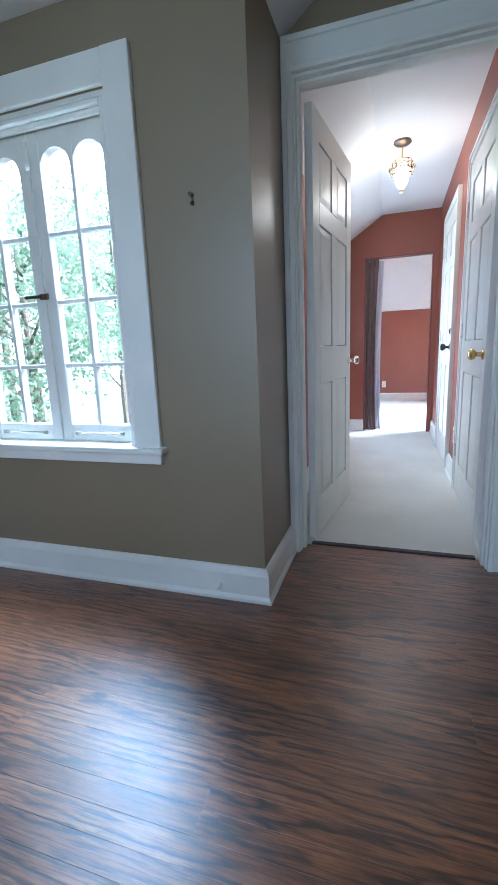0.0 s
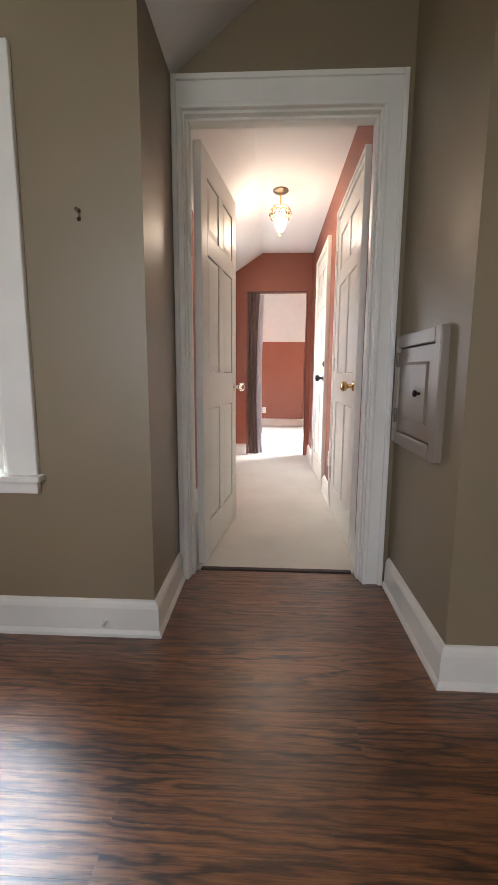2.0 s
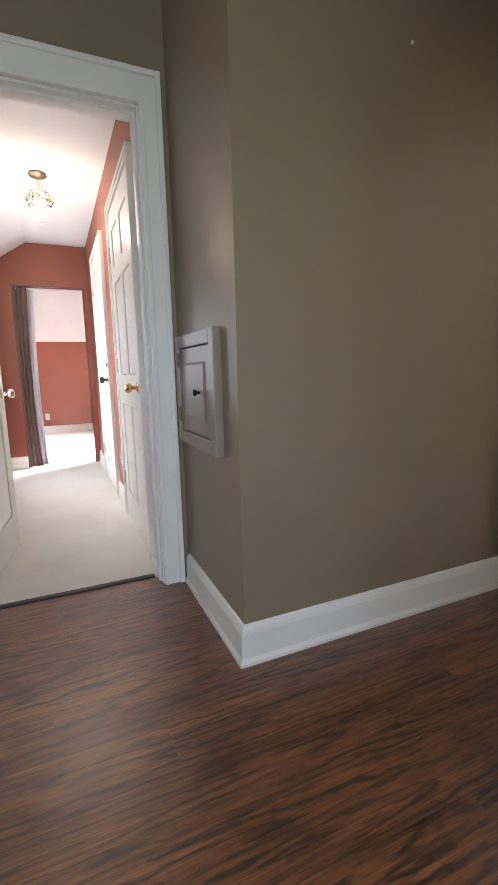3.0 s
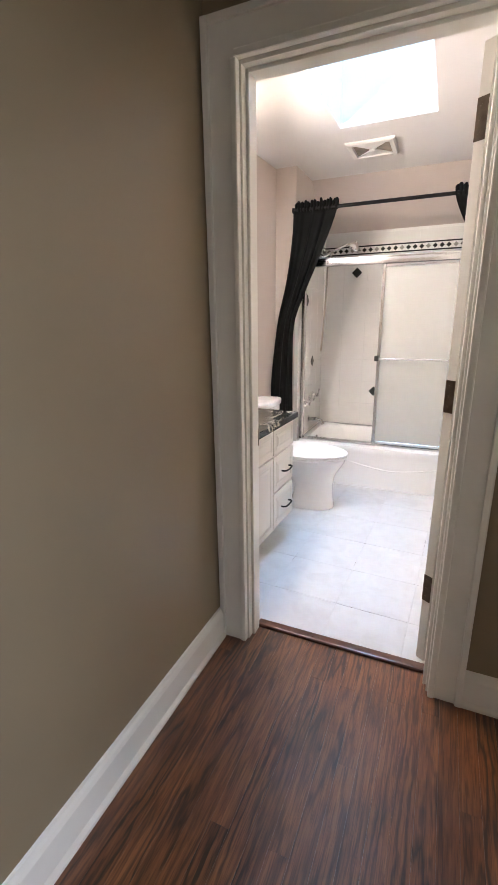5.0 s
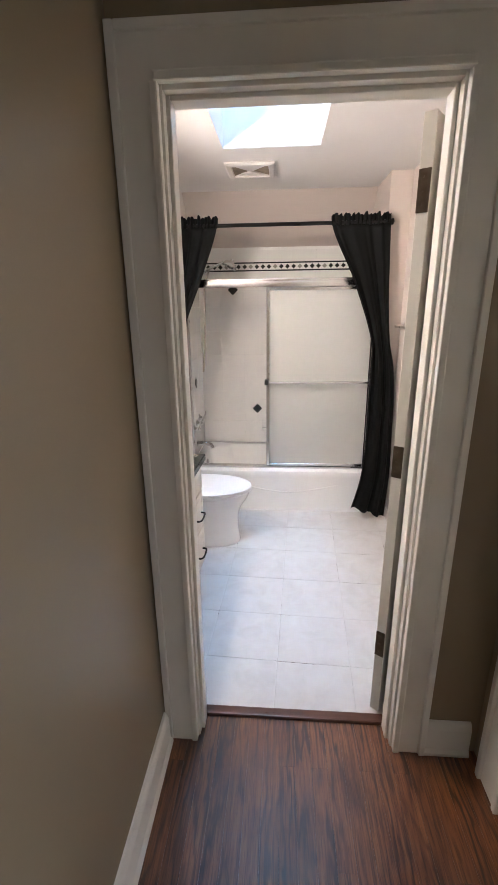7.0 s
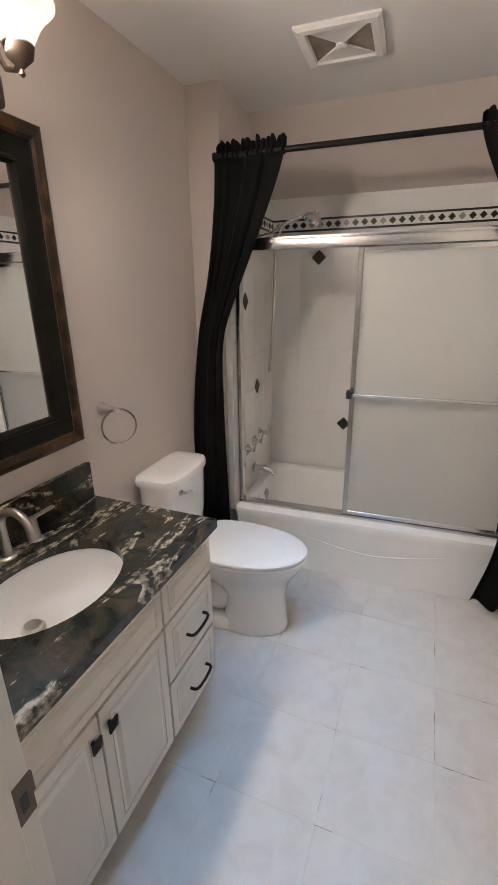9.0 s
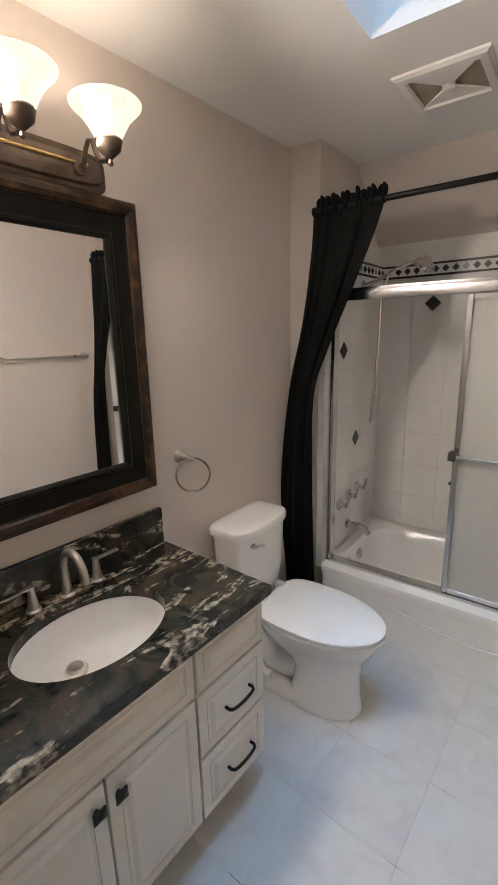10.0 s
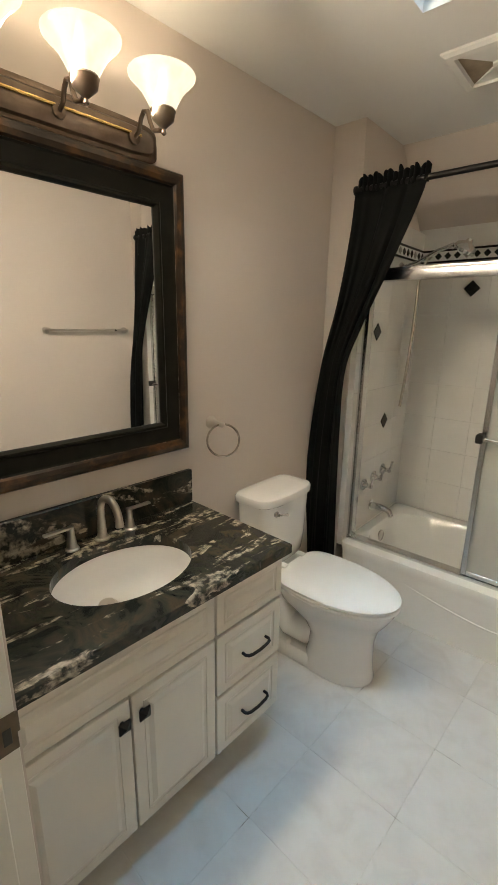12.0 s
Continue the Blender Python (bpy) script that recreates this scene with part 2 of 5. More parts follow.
def grout():
    m, nt, b = nodes_of("stained_floor_grout")
    v = mapped(nt)
    a = noise_node(nt, v, 4.0, 5.0, 0.7)
    r = ramp(nt, a.outputs["Fac"], [(0.54, (0.64, 0.615, 0.575)), (0.58, (0.48, 0.44, 0.39)), (0.63, (0.12, 0.09, 0.065))])
    nt.links.new(r.outputs["Color"], b.inputs["Base Color"])
    b.inputs["Roughness"].default_value = 0.9
    return m


def glassy(name, col, rough, ior=1.45, bump=0.0):
    m, nt, b = nodes_of(name)
    b.inputs["Base Color"].default_value = (*col, 1)
    b.inputs["Transmission Weight"].default_value = 1.0
    b.inputs["Roughness"].default_value = rough
    b.inputs["IOR"].default_value = ior
    if bump:
        v = mapped(nt)
        a = noise_node(nt, v, 120.0, 2.0)
        bump_of(nt, b, a.outputs["Fac"], bump, 0.001)
    return m


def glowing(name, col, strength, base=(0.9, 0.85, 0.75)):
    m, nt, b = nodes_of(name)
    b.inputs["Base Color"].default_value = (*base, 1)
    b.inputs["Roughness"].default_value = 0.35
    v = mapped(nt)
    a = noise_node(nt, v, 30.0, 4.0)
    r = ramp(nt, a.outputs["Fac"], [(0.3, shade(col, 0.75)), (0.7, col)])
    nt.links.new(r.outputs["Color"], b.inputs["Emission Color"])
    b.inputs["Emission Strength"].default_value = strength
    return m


def cloth():
    m, nt, b = nodes_of("black_curtain_cloth")
    v = mapped(nt)
    a = noise_node(nt, v, 700.0, 2.0)
    big = noise_node(nt, v, 4.0, 3.0)
    r = ramp(nt, big.outputs["Fac"], [(0.3, (0.0035, 0.0040, 0.0037)), (0.7, (0.007, 0.0078, 0.0072))])
    nt.links.new(r.outputs["Color"], b.inputs["Base Color"])
    b.inputs["Roughness"].default_value = 0.8
    b.inputs["Specular IOR Level"].default_value = 0.14
    bump_of(nt, b, a.outputs["Fac"], 0.3, 0.0006)
    return m


def mirror_frame():
    m, nt, b = nodes_of("dark_bronze_wood_frame")
    v = mapped(nt, (1, 0.3, 0.3))
    a = noise_node(nt, v, 40.0, 5.0, 0.6)
    r = ramp(nt, a.outputs["Fac"], [(0.3, (0.008, 0.005, 0.003)), (0.50, (0.024, 0.013, 0.006)), (0.66, (0.11, 0.050, 0.018))])
    nt.links.new(r.outputs["Color"], b.inputs["Base Color"])
    b.inputs["Metallic"].default_value = 0.35
    b.inputs["Roughness"].default_value = 0.32
    bump_of(nt, b, a.outputs["Fac"], 0.15, 0.001)
    return m


def foliage():
    m, nt, b = nodes_of("green_leaves")
    g = nt.nodes.new("ShaderNodeNewGeometry")
    r = ramp(nt, g.outputs["Random Per Island"], [(0.0, (0.19, 0.28, 0.17)), (0.5, (0.27, 0.37, 0.25)), (1.0, (0.36, 0.45, 0.33))])
    nt.links.new(r.outputs["Color"], b.inputs["Base Color"])
    b.inputs["Roughness"].default_value = 0.5
    tr = nt.nodes.new("ShaderNodeBsdfTranslucent")
    nt.links.new(r.outputs["Color"], tr.inputs["Color"])
    mx = nt.nodes.new("ShaderNodeMixShader")
    mx.inputs["Fac"].default_value = 0.6
    nt.links.new(b.outputs["BSDF"], mx.inputs[1])
    nt.links.new(tr.outputs["BSDF"], mx.inputs[2])
    nt.links.new(mx.outputs["Shader"], nt.nodes["Material Output"].inputs["Surface"])
    return m


WOOD, GRANITE, CARPET, FTILE, GROUT = wood_floor(), granite("black_granite_with_veins", 1.0), carpet(), floor_tile(), grout()
DARK_GRANITE = granite("dark_green_granite", 0.12)
CLOTH, FRAMEWOOD, LEAF = cloth(), mirror_frame(), foliage()
GLASS = glassy("clear_window_glass", (1, 1, 1), 0.0)
FROST = glassy("obscure_shower_glass", (0.66, 0.66, 0.63), 0.24, 1.3, 0.1)
FROST.node_tree.nodes["Principled BSDF"].inputs["Transmission Weight"].default_value = 0.6
CRYSTAL = glassy("cut_glass", (1.0, 0.93, 0.8), 0.05, 1.5)
MIRROR = paint("mirror_silver", (0.88, 0.89, 0.88), 0.02, metal=1.0, var=0.0, bump=0.0)
MIRROR.node_tree.nodes["Principled BSDF"].inputs["Roughness"].default_value = 0.01
for link in list(MIRROR.node_tree.links):
    if link.to_socket.name == "Roughness":
        MIRROR.node_tree.links.remove(link)
SHADE = glowing("lit_alabaster_glass", (1.0, 0.86, 0.64), 0.62, (0.16, 0.15, 0.135))
BULB = glowing("lit_bulb", (1.0, 0.80, 0.50), 4.0)
WTILE = paint("white_wall_tile", (0.80, 0.785, 0.75), 0.12, var=0.02, scale=5.0, bump=0.04, bscale=60, spread=5.0, coat=0.2)
BTILE = paint("black_accent_tile", (0.03, 0.032, 0.03), 0.2, var=0.3, scale=30.0, bump=0.05)
GTILE = paint("grey_accent_tile", (0.30, 0.28, 0.25), 0.3, var=0.3, scale=40.0, bump=0.05)
WGROUT = paint("wall_grout", (0.79, 0.775, 0.74), 0.7, var=0.05, scale=9.0)
GRASS = paint("lawn", (0.10, 0.125, 0.07), 0.9, var=0.3, scale=2.0)
BARK = paint("bark", (0.22, 0.19, 0.16), 0.9, var=0.3, scale=12.0, bump=0.8, bscale=30, bdist=0.02)
EXTERIOR = paint("sun_screen_grey", (0.5, 0.48, 0.44), 0.8, var=0.05)

# ---- mesh helpers ----


def link(name, bm, material, smooth=False):
    me = bpy.data.meshes.new(name)
    bmesh.ops.recalc_face_normals(bm, faces=bm.faces)
    bm.to_mesh(me)
    bm.free()
    me.materials.append(material)
    if smooth:
        me.shade_smooth()
        me.set_sharp_from_angle(angle=radians(38))
    return new(name, me)


def part(name, bm, material, parent, label="", smooth=False):
    ob = link(name, bm, material, smooth)
    ob.parent = parent
    if label:
        ob["label"] = label
    return ob


def thing(name, label, category, m=None, group="", kind=""):
    e = new(name)
    e.empty_display_size = 0.1
    if m is not None:
        e.matrix_world = m
    return tagged(e, label, category, group, kind)


def structure(name, bm, material, label, category, smooth=False):
    return tagged(link(name, bm, material, smooth), label, category, "", "structure")


def box(bm, x0, x1, y0, y1, z0, z1, bevel=0.0, seg=2):
    vs = [bm.verts.new((x, y, z)) for x in (x0, x1) for y in (y0, y1) for z in (z0, z1)]
    fs = [bm.faces.new([vs[i] for i in q]) for q in ((0, 1, 3, 2), (4, 6, 7, 5), (0, 4, 5, 1), (2, 3, 7, 6), (0, 2, 6, 4), (1, 5, 7, 3))]
    if bevel:
        es = {e for f in fs for e in f.edges}
        bmesh.ops.bevel(bm, geom=list(es), offset=bevel, segments=seg, profile=0.6, affect="EDGES")
    return bm


def nb():
    return bmesh.new()


def ring_of(cx, cy, z, rx, ry, e=2.0, n=40, power=None):
    pts = []
    for i in range(n):
        a = 2 * math.pi * i / n
        c, s = math.cos(a), math.sin(a)
        pts.append(Vector((cx + rx * math.copysign(abs(c) ** (2 / e), c), cy + ry * math.copysign(abs(s) ** (2 / e), s), z)))
    return pts


def loft(bm, rings, closed_start=True, closed_end=True):
    rows = [[bm.verts.new(p) for p in r] for r in rings]
    n = len(rows[0])
    for a, b in zip(rows, rows[1:]):
        for i in range(n):
            j = (i + 1) % n
            bm.faces.new((a[i], a[j], b[j], b[i]))
    if closed_start:
        bm.faces.new(rows[0][::-1])
    if closed_end:
        bm.faces.new(rows[-1])
    return bm


def lathe(bm, profile, centre=(0, 0, 0), n=32, axis="z", caps=True):
    c = Vector(centre)
    rings = []
    for r, h in profile:
        ring = []
        for i in range(n):
            a = 2 * math.pi * i / n
            p = Vector((r * math.cos(a), r * math.sin(a), h))
            if axis == "x":
                p = Vector((h, r * math.cos(a), r * math.sin(a)))
            if axis == "y":
                p = Vector((r * math.cos(a), h, r * math.sin(a)))
            ring.append(c + p)
        rings.append(ring)
    return loft(bm, rings, caps, caps)


def tube(bm, pts, r, n=12, loop=False):
    pts = [Vector(p) for p in pts]
    rings = []
    up = None
    for i, p in enumerate(pts):
        if loop:
            d = pts[(i + 1) % len(pts)] - pts[i - 1]
        else:
            d = pts[min(i + 1, len(pts) - 1)] - pts[max(i - 1, 0)]
        d.normalize()
        if up is None:
            up = Vector((0, 0, 1)) if abs(d.z) < 0.9 else Vector((1, 0, 0))
        side = d.cross(up).normalized()
        up = side.cross(d).normalized()
        rad = r[i] if isinstance(r, (list, tuple)) else r
        rings.append([p + (side * math.cos(2 * math.pi * k / n) + up * math.sin(2 * math.pi * k / n)) * rad for k in range(n)])
    if loop:
        rings.append(rings[0])
        loft(bm, rings, False, False)
        bmesh.ops.remove_doubles(bm, verts=bm.verts, dist=1e-6)
        return bm
    return loft(bm, rings)


def arc(c, r, a0, a1, n, plane="xz"):
    out = []
    for i in range(n + 1):
        a = radians(a0 + (a1 - a0) * i / n)
        u, w = r * math.cos(a), r * math.sin(a)
        if plane == "xz":
            out.append((c[0] + u, c[1], c[2] + w))
        elif plane == "yz":
            out.append((c[0], c[1] + u, c[2] + w))
        else:
            out.append((c[0] + u, c[1] + w, c[2]))
    return out


def wall_boxes(bm, spans):
    for s in spans:
        box(bm, *s)
    return bm


def raised_panel(bm, u0, u1, z0, z1, y_base, y_top, slope=0.03):
    """A field with sloped sides; u along x, proud along -y."""
    a = [bm.verts.new(p) for p in ((u0, y_base, z0), (u1, y_base, z0), (u1, y_base, z1), (u0, y_base, z1))]
    s = slope
    b = [bm.verts.new(p) for p in ((u0 + s, y_top, z0 + s), (u1 - s, y_top, z0 + s), (u1 - s, y_top, z1 - s), (u0 + s, y_top, z1 - s))]
    for i in range(4):
        j = (i + 1) % 4
        bm.faces.new((a[i], a[j], b[j], b[i]))
    bm.faces.new(b)
    bm.faces.new(a[::-1])
    return bm

# ---- structure: stair hall ----
structure("wall_window", wall_boxes(nb(), [(-0.36, -0.22, -4.12, -3.66, 0, 2.3), (-0.36, -0.22, -2.81, -2.285, 0, 2.3), (-0.36, -0.22, -3.66, -2.81, 0, 0.62), (-0.36, -0.22, -3.66, -2.81, 1.91, 2.3)]), OLIVE, "olive painted wall with a casement window", "wall")
structure("wall_end", box(nb(), -0.22, 2.72, -4.12, -4.0, 0, 2.3), OLIVE, "olive painted end wall", "wall")
structure("wall_recess_left", box(nb(), -0.70, -0.36, -2.405, -2.285, 0, 2.3), OLIVE, "olive painted return wall beside the doorway", "wall")
structure("wall_corridor_door", wall_boxes(nb(), [(-0.82, -0.70, -2.5, -2.245, 0, 3.15), (-0.82, -0.70, -1.405, -1.17, 0, 3.15), (-0.82, -0.70, -2.245, -1.405, 2.075, 3.15)]), OLIVE, "olive painted wall around the corridor doorway", "wall")
structure("wall_recess_right", box(nb(), -0.70, 0.0, -1.29, -1.17, 0, 3.15), OLIVE, "olive painted wall with a small hatch", "wall")
structure("wall_hall_left", box(nb(), -0.12, 0.0, -1.17, 0.0, 0, 3.15), OLIVE, "plain olive painted wall", "wall")
structure("wall_bath_door", wall_boxes(nb(), [(-0.66, 0.115, 0, 0.12, 0, 3.15), (0.855, 1.5, 0, 0.12, 0, 3.15), (0.115, 0.855, 0, 0.12, 2.10, 3.15)]), OLIVE, "olive painted wall around the bathroom doorway", "wall")
structure("wall_hall_right", wall_boxes(nb(), [(1.15, 1.27, -0.22, 0, 0, 3.15), (1.15, 1.27, -1.3, -1.0, 0, 3.15), (1.15, 1.27, -1.0, -0.22, 2.085, 3.15)]), OLIVE, "olive painted wall with a closed door", "wall")
structure("wall_hall_back", wall_boxes(nb(), [(1.27, 2.72, -1.3, -1.18, 0, 3.15), (2.6, 2.72, -4.0, -3.35, 0, 3.15), (2.6, 2.72, -1.75, -1.3, 0, 3.15), (2.6, 2.72, -3.35, -1.75, 0, 0.9), (2.6, 2.72, -3.35, -1.75, 2.1, 3.15)]), OLIVE, "olive painted back walls of the stair hall", "wall")


def slab(bm, pts, t):
    """A sheet of thickness t whose underside passes through the four points."""
    a = [bm.verts.new(p) for p in pts]
    b = [bm.verts.new((p[0], p[1], p[2] + t)) for p in pts]
    bm.faces.new(a[::-1])
    bm.faces.new(b)
    for i in range(4):
        j = (i + 1) % 4
        bm.faces.new((a[i], a[j], b[j], b[i]))
    return bm


bm = nb()
box(bm, -0.36, 2.72, -4.12, -2.285, 2.2, 2.3)
slab(bm, [(-0.82, -2.285, 2.2), (2.72, -2.285, 2.2), (2.72, -1.2, 3.046), (-0.82, -1.2, 3.046)], 0.1)
box(bm, -0.82, 2.72, -1.2, 0.12, 3.046, 3.146)
structure("ceiling_hall", bm, WHITE_CEIL, "white ceiling, flat over the window and sloping up", "ceiling")


def skirting(name, runs, h, label):
    """Skirting boards: (x0, y0, x1, y1, nx, ny, m0, m1) along the foot of walls, with a moulded top and a shoe; m: outer mitre at that end."""
    bm = nb()
    prof = [(0, 0), (0.028, 0), (0.028, 0.012), (0.019, 0.026), (0.018, h - 0.03), (0.014, h - 0.016), (0.008, h - 0.004), (0, h)]
    for x0, y0, x1, y1, nx, ny, m0, m1 in runs:
        d_ = Vector((x1 - x0, y1 - y0)).normalized()
        rows = []
        for x, y, k in ((x0, y0, -m0), (x1, y1, m1)):
            rows.append([bm.verts.new((x + nx * d + d_.x * d * k, y + ny * d + d_.y * d * k, z)) for d, z in prof])
        for i in range(len(prof) - 1):
            bm.faces.new((rows[0][i], rows[1][i], rows[1][i + 1], rows[0][i + 1]))
        bm.faces.new(rows[0])
        bm.faces.new(rows[1][::-1])
    return structure(name, bm, TRIM, label, "baseboard")


skirting("baseboard", [(-0.22, -4.0, -0.22, -2.285, 1, 0, 0, 1), (-0.67, -2.285, -0.22, -2.285, 0, 1, 0, 1), (-0.22, -4.0, 2.6, -4.0, 0, 1, 0, 0), (-0.67, -1.29, 0.0, -1.29, 0, -1, 0, 1), (0.0, -1.29, 0.0, -0.03, 1, 0, 1, 0), (0.96, 0.0, 1.12, 0.0, 0, -1, 0, 0)], 0.142, "tall white moulded baseboard")


def casing(name, m, u0, u1, top, legs, head, label, mat=None, foot=True):
    """Door or window trim round an opening u0..u1, in a frame where u runs along x, the room lies along -y."""
    bm = nb()

    def leg(a, b, inner_low):
        box(bm, a + 0.003, b - 0.003, -0.019, 0.0, 0, top + 0.004)
        lo, hi = (a, a + 0.022) if inner_low else (b - 0.022, b)
        box(bm, lo, hi, -0.027, 0.0, 0, top, 0.005, 2)
        lo, hi = (b - 0.022, b) if inner_low else (a, a + 0.022)
        box(bm, lo, hi, -0.032, 0.0, 0, top + head, 0.004, 2)

    if legs[0]:
        leg(u0 - legs[0], u0 + 0.004, False)
    if legs[1]:
        leg(u1 - 0.004, u1 + legs[1], True)
    a, b = u0 - legs[0] + 0.022, u1 + legs[1] - 0.022
    box(bm, a, b, -0.019, 0.0, top + 0.004, top + head - 0.004)
    box(bm, u0 - 0.006, u1 + 0.006, -0.0265, 0.0, top, top + 0.022, 0.005, 2)
    box(bm, a, b, -0.031, 0.0, top + head - 0.022, top + head, 0.004, 2)
    ob = structure(name, bm, mat or TRIM, label, "trim")
    ob.matrix_world = m
    return ob


def jamb(name, m, u0, u1, top, depth, label, mat=None, stop=0.055):
    bm = nb()
    box(bm, u0 - 0.001, u0 + 0.012, 0.001, depth - 0.001, 0, top, 0.001, 1)
    box(bm, u1 - 0.012, u1 + 0.001, 0.001, depth - 0.001, 0, top, 0.001, 1)
    box(bm, u0 + 0.012, u1 - 0.012, 0.001, depth - 0.001, top - 0.012, top + 0.001, 0.001, 1)
    if stop:
        box(bm, u0 + 0.012, u0 + 0.024, 0.03, 0.03 + stop, 0, top - 0.012, 0.002, 1)
        box(bm, u1 - 0.024, u1 - 0.012, 0.03, 0.03 + stop, 0, top - 0.012, 0.002, 1)
        box(bm, u0 + 0.024, u1 - 0.024, 0.03, 0.03 + stop, top - 0.024, top - 0.012, 0.002, 1)
    ob = structure(name, bm, mat or TRIM, label, "door frame")
    ob.matrix_world = m
    return ob


FACE_X = pose(-0.70, 0, 0, 0, 0, 90)      # local u = world y, room along +x
casing("door_casing_corridor", FACE_X, -2.243, -1.407, 2.073, (0.04, 0.09), 0.125, "wide white moulded door casing")
jamb("door_frame_corridor", FACE_X, -2.245, -1.405, 2.075, 0.12, "white door frame with stops")
FACE_Y = pose(0, 0, 0, 0, 0, 0)
casing("door_casing_bath", FACE_Y, 0.117, 0.853, 2.098, (0.113, 0.108), 0.12, "wide white moulded door casing")
jamb("door_frame_bath", FACE_Y, 0.115, 0.855, 2.10, 0.12, "white door frame with stops")
SIDE = pose(1.15, 0, 0, 0, 0, -90)
casing("door_casing_side", SIDE, 0.21, 1.0, 2.095, (0.13, 0.115), 0.125, "wide white moulded door casing")
tagged(structure("door_side", box(nb(), 1.19, 1.23, -1.0, -0.22, 0.005, 2.085, 0.002, 1), DOORW, "closed cream painted side door", "door"))

# hall window: deep frame, casing, stool, apron
bm = nb()
WY0, WY1, WZ0, WZ1 = -3.66, -2.81, 0.62, 1.91
box(bm, -0.36, -0.222, WY0, WY0 + 0.018, WZ0, WZ1)
box(bm, -0.36, -0.222, WY1 - 0.018, WY1, WZ0, WZ1)
box(bm, -0.36, -0.222, WY0 + 0.018, WY1 - 0.018, WZ1 - 0.018, WZ1)
box(bm, -0.245, -0.222, WY0 + 0.018, WY0 + 0.034, WZ0, WZ1 - 0.018, 0.003, 1)
box(bm, -0.245, -0.222, WY1 - 0.034, WY1 - 0.018, WZ0, WZ1 - 0.018, 0.003, 1)
box(bm, -0.245, -0.222, WY0 + 0.034, WY1 - 0.034, WZ1 - 0.034, WZ1 - 0.018, 0.003, 1)
box(bm, -0.272, -0.25, WY0 + 0.034, WY1 - 0.034, WZ1 - 0.05, WZ1 - 0.03, 0.003, 1)
window = thing("window_1", "white casement window with arched panes over a garden", "window", None, "", "structure")
part("window_frame", bm, TRIM, window)
bm = nb()
box(bm, -0.22, -0.198, WY0 - 0.115, WY0 - 0.005, WZ0, 2.025, 0.003, 1)
box(bm, -0.22, -0.198, WY1 + 0.005, WY1 + 0.115, WZ0, 2.025, 0.003, 1)
box(bm, -0.22, -0.199, WY0 - 0.005, WY1 + 0.005, 1.915, 2.024, 0.003, 1)
part("casing", bm, TRIM, window)
bm = nb()
box(bm, -0.33, -0.17, WY0 - 0.135, WY1 + 0.135, 0.60, 0.625, 0.007, 2)
part("window_sill", bm, TRIM, window)
bm = nb()
box(bm, -0.22, -0.196, WY0 - 0.115, WY1 + 0.115, 0.555, 0.60, 0.004, 2)
part("apron", bm, TRIM, window)


def sash(y0, y1, name):
    """A casement with two columns of panes, arched at the top, four rows."""
    x0, x1 = -0.325, -0.285
    st, mu = 0.052, 0.018
    z0, z1 = WZ0 + 0.005, WZ1 - 0.035
    zb, zt = 0.70, 1.80
    gy0, gy1 = y0 + st, y1 - st
    gw = (gy1 - gy0 - mu) / 2
    bm = nb()
    box(bm, x0, x1, y0, gy0, z0, z1, 0.003, 1)
    box(bm, x0, x1, gy1, y1, z0, z1, 0.003, 1)
    box(bm, x0, x1, gy0, gy1, z0, zb, 0.003, 1)
    arch_base = zt - gw / 2
    cols = [gy0, gy0 + gw + mu]
    # solid head with round-arched openings
    for c in cols:
        n = 14
        for xf in (x0 + 0.002, x1 - 0.002):
            low = [bm.verts.new((xf, c + gw / 2 - gw / 2 * math.cos(math.pi * i / n), arch_base + gw / 2 * math.sin(math.pi * i / n))) for i in range(n + 1)]
            up = [bm.verts.new((xf, c + gw / 2 - gw / 2 * math.cos(math.pi * i / n), z1)) for i in range(n + 1)]
            for i in range(n):
                bm.faces.new((low[i], low[i + 1], up[i + 1], up[i]))
        n = 14
        for i in range(n):
            a0, a1 = math.pi * i / n, math.pi * (i + 1) / n
            q = []
            for a, xf in ((a0, x0), (a0, x1), (a1, x1), (a1, x0)):
                q.append(bm.verts.new((xf, c + gw / 2 - gw / 2 * math.cos(a), arch_base + gw / 2 * math.sin(a))))
            bm.faces.new(q)
    box(bm, x0, x1, gy0 + gw, gy0 + gw + mu, zb, z1, 0.002, 1)
    box(bm, x0, x1, gy0, gy1, z1, z1 + 0.006, 0.001, 1)
    sash_ob = part("sash", bm, TRIM, window, "cream painted casement sash")
    rows = [0.70, 0.957, 1.222, 1.487]
    for c in cols:
        bm = nb()
        for z in rows[1:]:
            box(bm, x0 + 0.006, x1 - 0.004, c - 0.002, c + gw + 0.002, z - mu / 2, z + mu / 2, 0.003, 1)
        part("glazing_bar", bm, TRIM, sash_ob)
        for i, z in enumerate(rows):
            top = rows[i + 1] if i < 3 else zt
            g = part("pane", box(nb(), -0.309, -0.306, c - 0.003, c + gw + 0.003, z, top + (0.003 if i == 3 else 0)), GLASS, sash_ob)
            g.visible_shadow = False
    # lift rail at the foot
    bm = nb()
    tube(bm, [(-0.268, y0 + 0.09, 0.662), (-0.262, y0 + 0.12, 0.666), (-0.262, y1 - 0.12, 0.666), (-0.268, y1 - 0.09, 0.662)], 0.004, 8)
    box(bm, -0.286, -0.265, y0 + 0.08, y0 + 0.1, 0.655, 0.67, 0.002, 1)
    box(bm, -0.286, -0.265, y1 - 0.1, y1 - 0.08, 0.655, 0.67, 0.002, 1)
    part("stay_bar", bm, NICKEL, sash_ob, "thin metal stay bar")


